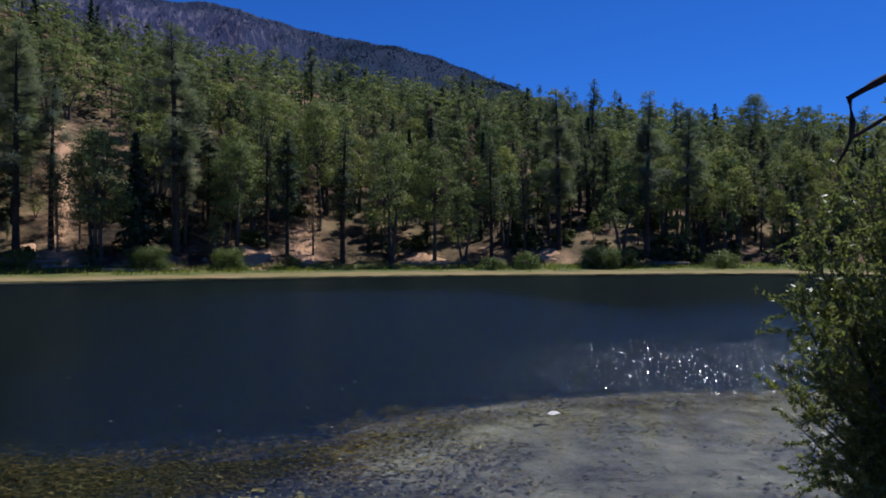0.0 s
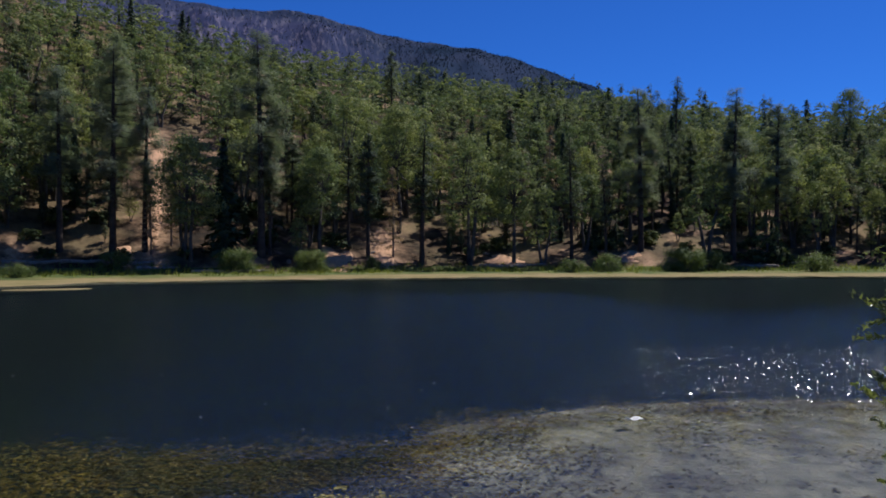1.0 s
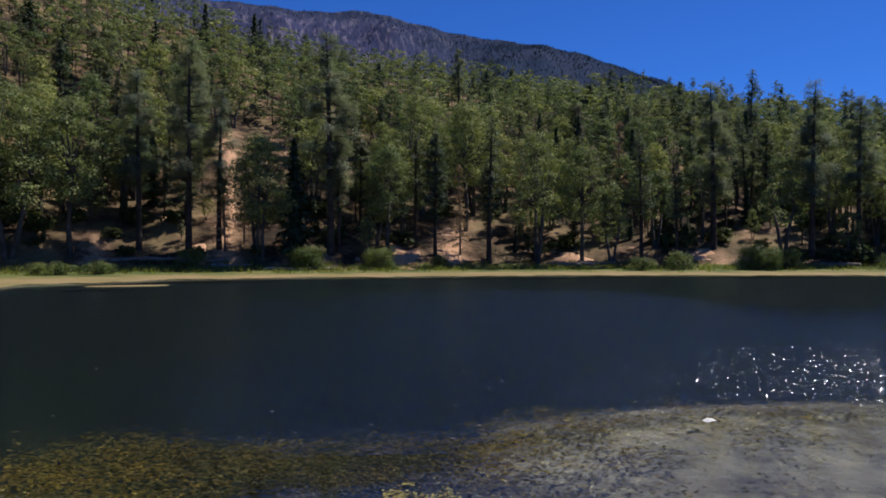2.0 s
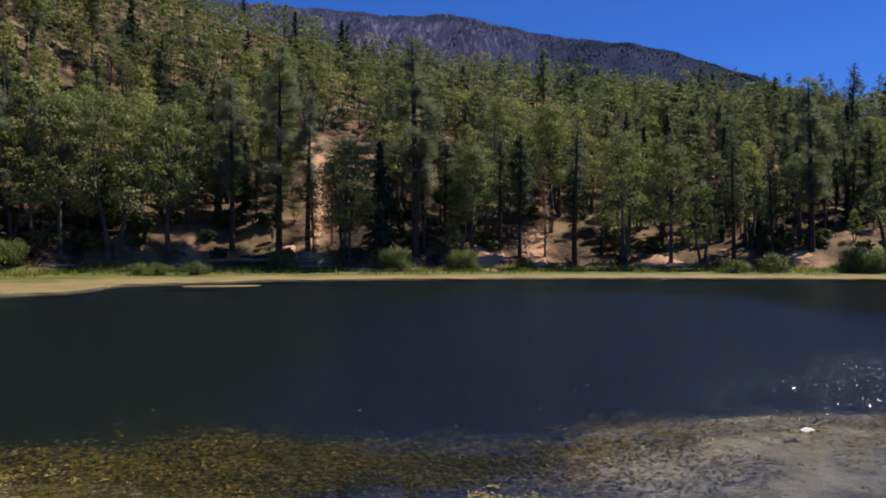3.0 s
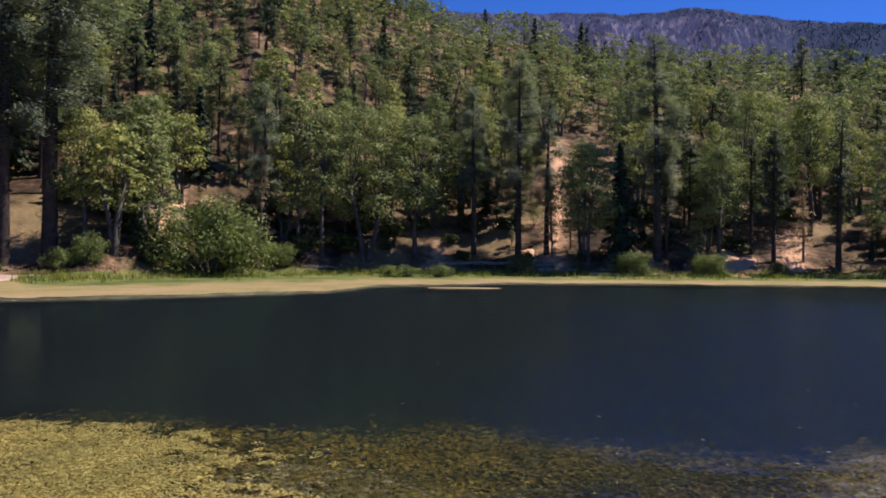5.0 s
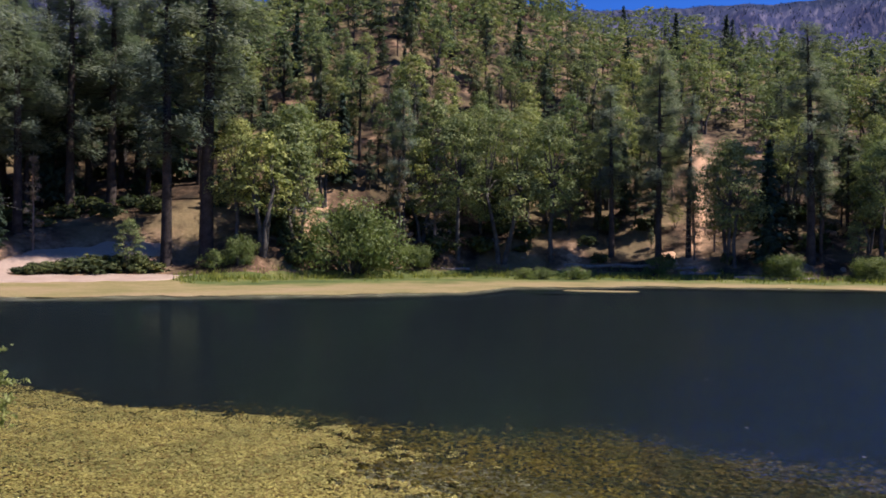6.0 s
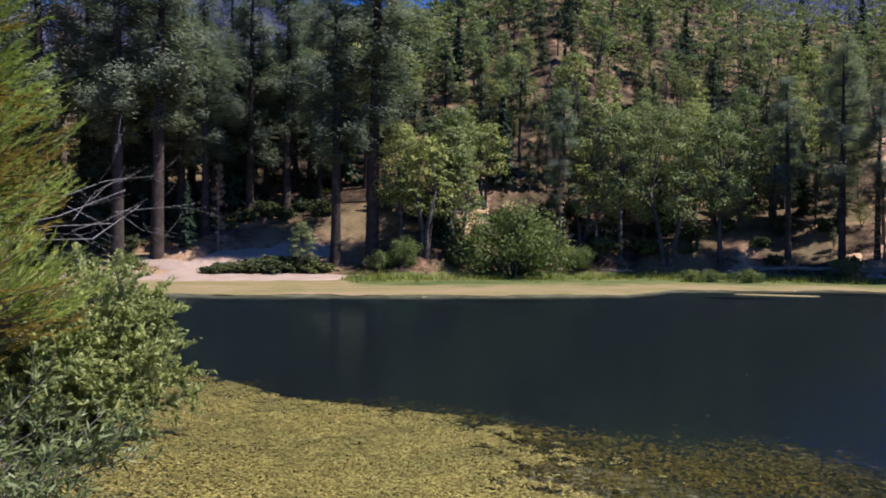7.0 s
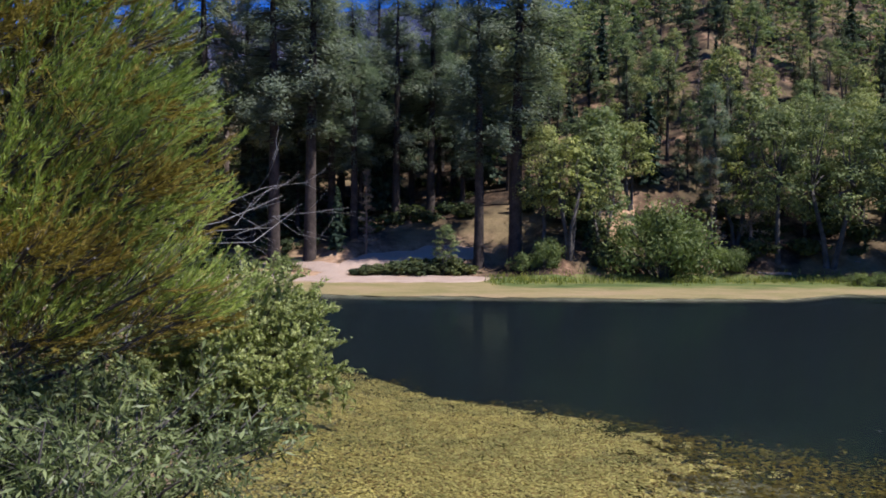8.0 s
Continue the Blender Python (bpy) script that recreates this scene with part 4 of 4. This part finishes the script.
for _ in range(7):
    p = tops + rng.normal(size=tops.shape) * np.array([.22, .22, 0])
    h = rng.uniform(.12, .6, (len(p), 1))
    lean = rng.normal(size=p.shape) * np.array([.12, .12, 0])
    side = unit(rng.normal(size=p.shape) * np.array([1, 1, 0])) * .035
    tufts.leaves(np.stack([p - side, p + lean + np.array([0, 0, 1]) * h, p + side], 1))
tagged(new("bank_sedge", tufts.mesh("bank_sedge", LEAF_GRASS)), "yellow-green sedge tufts along the bank", "grass", kind="stuff")

# low weed islet off the far shore
islet = Shape()
ring = [(math.cos(a) * 2.2 * (1 + .15 * math.sin(3 * a)), math.sin(a) * .75 * (1 + .2 * math.cos(2 * a)), .02) for a in np.linspace(0, 6.283, 28, endpoint=False)]
islet.add(ring + [(x * .93, y * .9, .06) for x, y, z in ring] + [(0, 0, .07)], [(i, (i + 1) % 28, 28 + (i + 1) % 28, 28 + i) for i in range(28)] + [(28 + i, 28 + (i + 1) % 28, 56) for i in range(28)])
x, y = spot(32.2, 49.8)
ob = new("weed_islet", islet.mesh("weed_islet", MAT_GREEN, True))
ob.matrix_basis = Matrix.Translation((x, y, 0)) @ Matrix.Rotation(radians(32), 4, "Z")
tagged(ob, "thin yellow-green floating weed islet near the shore", "water plants")


# ---- water weed on the near shelf ----
wg = np.random.default_rng(91)


def shelf_points(count, lo, hi, inner, over):
    """Even by area between the near shore and the weed edge."""
    a = wg.uniform(lo, hi, count)
    e = at_az(WEED_EDGE, a) + over
    r = np.sqrt(inner ** 2 + (e ** 2 - inner ** 2) * wg.random(count))
    x, y = -r * np.sin(np.radians(a)), r * np.cos(np.radians(a))
    ok = y - np.interp(x, NEAR_SHORE[0], NEAR_SHORE[1]) > .15
    return x[ok], y[ok], a[ok], r[ok]


def clumpy(x, y, f):
    return np.array([noise.noise(Vector((a * f, b * f, 3.3))) for a, b in zip(x, y)])


sunk, dark_sunk = Shape(), Shape()
x, y, a, r = shelf_points(92000, -40, 100, 5.0, 1.5)
c = clumpy(x, y, .9) + .5 * clumpy(x, y, 3.1)
far_in = at_az(WEED_EDGE, a) - r
near_edge = np.exp(-np.clip(far_in, 0, 9) / 1.6)
ragged = far_in + 1.1 * clumpy(x, y, .8) + .5 * clumpy(x, y, 2.7) > wg.uniform(-1.1, .5, len(x))
keep = ragged & (c + .9 * near_edge + 1.8 * ease((a - 2) / 14) - .35 * ease((2 - a) / 8) > wg.uniform(-.1, .9, len(x)))
top = -.03 - .10 * wg.random(len(x)) - .25 * np.exp(-np.clip(far_in, -1, 9) / .8) * wg.random(len(x))
p, pa = np.stack([x, y, top], -1)[keep], a[keep]
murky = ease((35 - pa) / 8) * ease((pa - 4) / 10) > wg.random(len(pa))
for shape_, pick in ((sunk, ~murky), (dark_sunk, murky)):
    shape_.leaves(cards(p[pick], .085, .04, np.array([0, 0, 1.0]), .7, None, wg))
tagged(new("sunk_weed", sunk.mesh("sunk_weed", LEAF_SUNK)), "golden brown water weed just under the surface", "water plants", kind="stuff")
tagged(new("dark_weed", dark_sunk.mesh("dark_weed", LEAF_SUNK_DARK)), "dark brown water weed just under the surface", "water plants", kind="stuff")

floating = Shape()
x, y, a, r = shelf_points(700000, -28, 104, 5.0, .25)
c = .6 * clumpy(x, y, 1.1) + .9 * clumpy(x, y, 4.2) + .4 * clumpy(x, y, 9.5)
far_in = at_az(WEED_EDGE, a) - r
dense = -.8 + .3 * ease((10 - a) / 8) + 1.95 * ease((a - 34) / 30) + .72 * np.exp(-((a - 12.5) / 5) ** 2) * ease((8.3 - r) / .9) - .9 * np.exp(-np.clip(far_in, 0, 9) / .9)
keep = dense + (.3 + .75 * ease((a - 26) / 20)) * c > wg.uniform(-.3, 1.15, len(x))
p = np.stack([x, y, .005 + .014 * wg.random(len(x))], -1)[keep]
floating.leaves(cards(p, .034, .03, np.array([0, 0, 1.0]), .26, None, wg, 3))
tagged(new("floating_weed", floating.mesh("floating_weed", LEAF_WEED)), "yellow-green floating weed leaves covering the shallows", "water plants", kind="stuff")

# tiny mirror facets added on the open water, thickest where sun glints lie
crests = Shape()
count = 800000
dip = np.radians(wg.uniform(2.6, 11.6, count))
ca = 16 - 50 * wg.random(count) ** .5
cr = EYE / np.tan(dip)
cx, cy = -cr * np.sin(np.radians(ca)), cr * np.cos(np.radians(ca))
ruffle = .7 * clumpy(cx, cy, .15)
lane = ruffle + np.exp(-((cr - 15.5) / 6) ** 2) * (.12 + .95 * ease((8 - ca) / 30)) + .32 * np.exp(-((cr - 35) / 7) ** 2)
ok = (cr > at_az(WEED_EDGE, ca) - .2) & (cr < at_az(WATER_EDGE, ca) - 8) & (lane > .1 + 1.25 * wg.random(count) ** .5)
p = np.stack([cx, cy, .012 + 0 * cx], -1)[ok]
size = (.0015 + .00018 * cr[ok])[:, None] * np.exp(wg.normal(size=(int(ok.sum()), 1)) * .55)
n = unit(wg.normal(size=p.shape) * .31 * np.array([1, 1, 0]) + np.array([0, 0, 1.0]))
d = unit(p * np.array([1, 1, 0]) + wg.normal(size=p.shape) * 4)
d = unit(d - n * (d * n).sum(1, keepdims=True))
s = np.cross(n, d)
crests.leaves(np.stack([p - d * size * 1.2 + s * size * .5, p + d * size * 1.3, p - d * size * 1.2 - s * size * .5], 1))
ob = tagged(new("glitter_facets", crests.mesh("glitter_facets", WAVELET)), "tiny mirror facets on wavelets, added for sun glitter", "water", kind="stuff")
ob.visible_shadow = False

# pale bits drifting on the water
fluff = Shape()
fa, fr_ = wg.uniform(-20, 40, 70), wg.uniform(9, 40, 70)
p = np.stack([-fr_ * np.sin(np.radians(fa)), fr_ * np.cos(np.radians(fa)), fr_ * 0 + .012], -1)
fluff.leaves(cards(p, .06, .05, np.array([0, 0, 1.0]), .05, None, wg, 4))
tagged(new("drifting_fluff", fluff.mesh("drifting_fluff", GREY_WOOD)), "pale bits of seed fluff drifting on the water", "debris", kind="stuff")

WHITE = rough_stuff("white_paper", [(.3, (.7, .7, .68)), (.7, (.82, .82, .8))], 8, 40, bump_d=.004)
scrap = Shape()
g = np.random.default_rng(5)
grid = [(i * .05 - .1, j * .04 - .06, .015 + .035 * g.random()) for i in range(5) for j in range(4)]
scrap.add(grid, [(i * 4 + j, i * 4 + 4 + j, i * 4 + 5 + j, i * 4 + 1 + j) for i in range(4) for j in range(3)])
ob = new("paper_scrap", scrap.mesh("paper_scrap", WHITE))
ob.modifiers.new("thick", "SOLIDIFY").thickness = .004
x, y = spot(-7.8, 10.6)
ob.matrix_basis = Matrix.Translation((x, y, 0)) @ Matrix.Rotation(.5, 4, "Z")
tagged(ob, "crumpled white scrap floating on the water", "litter")


# ---- plants on the near bank ----
def leafy_stems(seed, stems, tips_of, twigs, leaves, leaf_len, leaf_wide, thick=.016, droop=.15, points=4):
    """Stems from one root, twigs along them, narrow leaves in turn along every twig."""
    g = np.random.default_rng(seed)
    wood, foliage = Shape(), Shape()
    spots, ways = [], []
    for k in range(stems):
        tip = np.array(tips_of(g))
        base = np.array([tip[0] * .12, tip[1] * .12, -.1]) + g.normal(size=3) * np.array([.08, .08, 0])
        mid = base * .5 + tip * .5 + np.array([0, 0, .12 * np.linalg.norm(tip)]) + g.normal(size=3) * .06
        wood.tube([base, mid, tip], [thick, thick * .65, thick * .2], 5)
        for j in range(twigs):
            f = g.uniform(.25, 1.0)
            q = base * (1 - f) ** 2 + mid * 2 * f * (1 - f) + tip * f * f
            d = unit(unit(tip - base) * .6 + unit(g.normal(size=3)) * .9 + np.array([0, 0, .2]))
            ln = g.uniform(.18, .42)
            e = q + d * ln - np.array([0, 0, droop * ln])
            wood.tube([q, e], [thick * .2, thick * .08], 3)
            t = g.uniform(.05, 1.05, (leaves, 1))
            side = unit(np.cross(d, unit(g.normal(size=(leaves, 3)))))
            spots.append(q * (1 - t) + e * t + side * leaf_len * .35)
            ways.append(d * .8 + side * .8)
    spots, ways = np.concatenate(spots), np.concatenate(ways)
    foliage.leaves(cards(spots, leaf_len, leaf_wide, np.array([0, 0, .7]), 1.0, ways * 2, g, points))
    return wood, foliage


def near_plant(name, az, r, base_z, shapes, leaf_mat, wood_mat, label, category="shrub"):
    x, y = spot(az, r)
    ob = thing(name, label, category, at=Matrix.Translation((x, y, base_z)))
    part("stem", shapes[0], wood_mat, ob, smooth=True)
    part("foliage", shapes[1], leaf_mat, ob)
    return ob


def dome(width, height, low=.25):
    def tips(g):
        a, q = g.uniform(0, 6.283), g.random() ** .5
        z = height * (low + (1 - low) * math.sqrt(max(0, 1 - q * q)) * g.uniform(.55, 1.0))
        return math.cos(a) * q * width, math.sin(a) * q * width, z
    return tips


near_plant("silver_willow", 89, 6.1, .15, leafy_stems(101, 62, dome(1.45, 1.35), 13, 17, .09, .021), LEAF_SILVER, BARK_OAK, "silvery green willow bush on the near bank")
near_plant("silver_willow", 95, 5.2, .3, leafy_stems(102, 34, dome(1.1, 1.0), 11, 15, .085, .02), LEAF_SILVER, BARK_OAK, "low silvery willow bush beside the conifer")
near_plant("bank_willow", 79.6, 9.9, .05, leafy_stems(103, 120, dome(1.25, 2.3, .1), 20, 30, .065, .03, points=3), LEAF_SAGE, BARK_OAK, "dense green willow bush at the weed edge")
near_plant("bank_willow", 86, 10.5, .2, leafy_stems(104, 60, dome(1.4, 2.2, .1), 14, 26, .06, .024, points=3), LEAF_SAGE, BARK_OAK, "green willow bush behind the conifer on the bank")


near_plant("bank_willow", 93.5, 9.4, .25, leafy_stems(106, 50, dome(1.5, 2.4, .1), 13, 20, .07, .03, points=3), LEAF_SAGE, BARK_OAK, "green willow bush behind the conifer on the bank")


def tall_oval(g):
    a, h = g.uniform(0, 6.283), .1 + .9 * g.random() ** .75
    q = math.sin(math.pi * min(1, h * .93 + .05)) ** .55 * 1.2 * g.uniform(.4, 1.0)
    return math.cos(a) * q, math.sin(a) * q, h * 3.3


willow = near_plant("overhanging_willow", -33.6, 5.9, .02, leafy_stems(105, 170, tall_oval, 24, 36, .046, .018, .014, points=3), LEAF_OVER, BARK_OAK, "overhanging willow with narrow glossy leaves at the water")
DARKBARK = rough_stuff("dark_branch_bark", [(.3, (.03, .024, .02)), (.7, (.09, .07, .06))], 6, 40, bump_d=.004)
limb = Shape()


def on_limb(az, el, r=5.2):
    x, y = spot(az, r)
    bx_, by_ = spot(-33.6, 5.9)
    return x - bx_, y - by_, EYE + r * math.tan(radians(el)) - .02


limb.tube([on_limb(-36, 13.5), on_limb(-31, 11.5), on_limb(-28.6, 10.4), on_limb(-27.1, 9.6), on_limb(-27.3, 8.2), on_limb(-27.25, 7.1), on_limb(-26.9, 6.3), on_limb(-26.4, 5.4)], [.03, .026, .023, .021, .018, .016, .011, .005], 8)
fork = Shape()
fork.tube([on_limb(-27.25, 7.1), on_limb(-28.3, 7.7), on_limb(-29.6, 8.5), on_limb(-32, 9.2)], [.012, .012, .013, .014], 6)
bough = part("bare_limb", limb, DARKBARK, willow, "bare dark crooked branch", smooth=True)
part("side_branch", fork, DARKBARK, bough, smooth=True)


# young conifer with brush-like plumes, off the end of the walk
def plume_tree(seed):
    """Billowing boughs: each a fan of twigs thick with fine upswept needles, drier towards the inside."""
    g = np.random.default_rng(seed)
    wood, limbs, green, inner = Shape(), Shape(), Shape(), Shape()
    wood.tube([(0, 0, -.2), (0, 0, 2.5), (.05, 0, 5.5), (0, 0, 9)], [.17, .13, .08, .02], 10)

    def strands(shape, base, way, lo, hi, ln, count, needle, spread):
        f = g.uniform(lo, hi, (count, 1))
        sag = np.array([0, 0, .22 * ln])
        spots = base + way * ln * f + sag * f * f
        tang = unit(way + np.array([0, 0, .45]) * f)
        d = unit(tang + g.normal(size=(count, 3)) * spread)
        nl = needle * g.uniform(.6, 1.25, (count, 1))
        s = unit(np.cross(d, g.normal(size=(count, 3)))) * .0036
        shape.leaves(np.stack([spots - s, spots + d * nl, spots + s], 1))

    up = np.array([0, 0, 1.0])
    for k in range(165):
        # billowing boughs, most of them on the open side over the water
        z = 1.2 + 5.4 * ((k * .618) % 1)
        full = 2.6 * (1 - max(z - .6, 0) / 10.5) ** .75
        a = g.uniform(0, 6.283) if k % 5 == 0 else g.uniform(-.9, 1.95)
        out = np.array([math.cos(a), math.sin(a), 0])
        side = np.array([-out[1], out[0], 0])
        reach = full * (g.uniform(.8, 1.0) if k % 3 else g.uniform(.5, .75))
        root, knot = up * (z - .3 * reach), out * (reach - .38) + up * z
        limbs.tube([root, (root + knot) / 2 - up * .05 * reach, knot], [.026, .018, .009], 5)
        wide = g.uniform(.24, .38)
        parched = g.random() < (.25 if z < 3.2 else .06)
        sweep = unit(out * .6 + up * g.uniform(.25, .65) + np.array([0, .35, 0]) + g.normal(size=3) * .15)
        for j in range(36):
            d = unit(g.normal(size=3))
            p = knot - out * .18 + (side * d[0] * 1.15 + out * d[1] + up * d[2] * .6) * wide * g.random() ** .5
            way = unit(sweep + (side * d[0] + out * d[1] + up * d[2]) * .5 + g.normal(size=3) * .14)
            ln = g.uniform(.2, .4)
            limbs.tube([p - way * .1, p + way * ln * .8 + up * .1 * ln], [.004, .0015], 3)
            strands(inner if d[2] < (.3 if parched else -.55) else green, p, way, .1, 1.0, ln, 62, .07, .3)
        for j in range(16 if z < 3.2 else 8):
            f = g.uniform(.25, .95)
            p = root + (knot - root) * f + g.normal(size=3) * .1
            way = unit(out * .5 + up * .3 + g.normal(size=3) * .7)
            ln = g.uniform(.2, .4)
            limbs.tube([p, p + way * ln], [.004, .0015], 3)
            strands(inner, p, way, .1, 1.0, ln, 40, .065, .5)
    return wood, limbs, green, inner


wood, limbs, green, inner = plume_tree(111)
x, y = spot(97, 7.1)
conifer = thing("young_conifer", "young conifer with soft green brush-like needles", "conifer", at=Matrix.Translation((x, y, .4)))
part("trunk", wood, BARK_OAK, conifer, smooth=True)
tagged(part("branchwork", limbs, BARK_OAK, conifer), kind="stuff")
part("needles", green, LEAF_PLUME, conifer)
LEAF_DRY = leaf("dry_needles", (.20, .145, .03), (.44, .33, .08), cast=.4, through_light=.35)
part("dry_needles", inner, LEAF_DRY, conifer, "yellow-brown dry inner needles")

# bare grey twigs that stick out past the conifer
bare = Shape()
g = np.random.default_rng(77)


def twig(p, d, ln, rad, depth):
    q = p + d * ln
    m = (p + q) / 2 + g.normal(size=3) * ln * .06
    bare.tube([p, m, q], [rad, rad * .75, rad * .4], 4)
    if depth:
        for k in range(3):
            f = g.uniform(.35, .95)
            twig(p + (q - p) * f, unit(d + g.normal(size=3) * .45), ln * g.uniform(.35, .6), rad * .5, depth - 1)


x0, y0 = spot(85.5, 8.3)
for k, (dz, tilt) in enumerate(((2.35, .25), (2.45, .34), (2.3, .14), (2.5, .42))):
    e = np.array([*spot(76.3 + .35 * k, 9.0), dz + tilt])
    s0 = np.array([x0, y0, dz - .15])
    twig(s0 - np.array([x0, y0, 0]), unit(e - s0), np.linalg.norm(e - s0) * g.uniform(.85, 1.05), .007, 2)
bare.tube([(-.5, -.6, -.1), (-.35, -.3, 1.0), (0, .0, 2.3)], [.012, .009, .006], 7)
ob = new("dead_shrub", bare.mesh("dead_shrub", GREY_WOOD, True))
ob.matrix_basis = Matrix.Translation((x0, y0, float(ground_z(x0, y0))))
tagged(ob, "bare grey dead shrub with thin twigs beside the conifer", "dead shrub")

# a dark stone at the water's edge by the willow
ob = tagged(new("stone", rock_shape(9, .2)), "dark wet stone at the water's edge", "rock")
x, y = spot(86.4, 7.3)
ob.matrix_basis = Matrix.Translation((x, y, max(0, float(ground_z(x, y))) + .05))
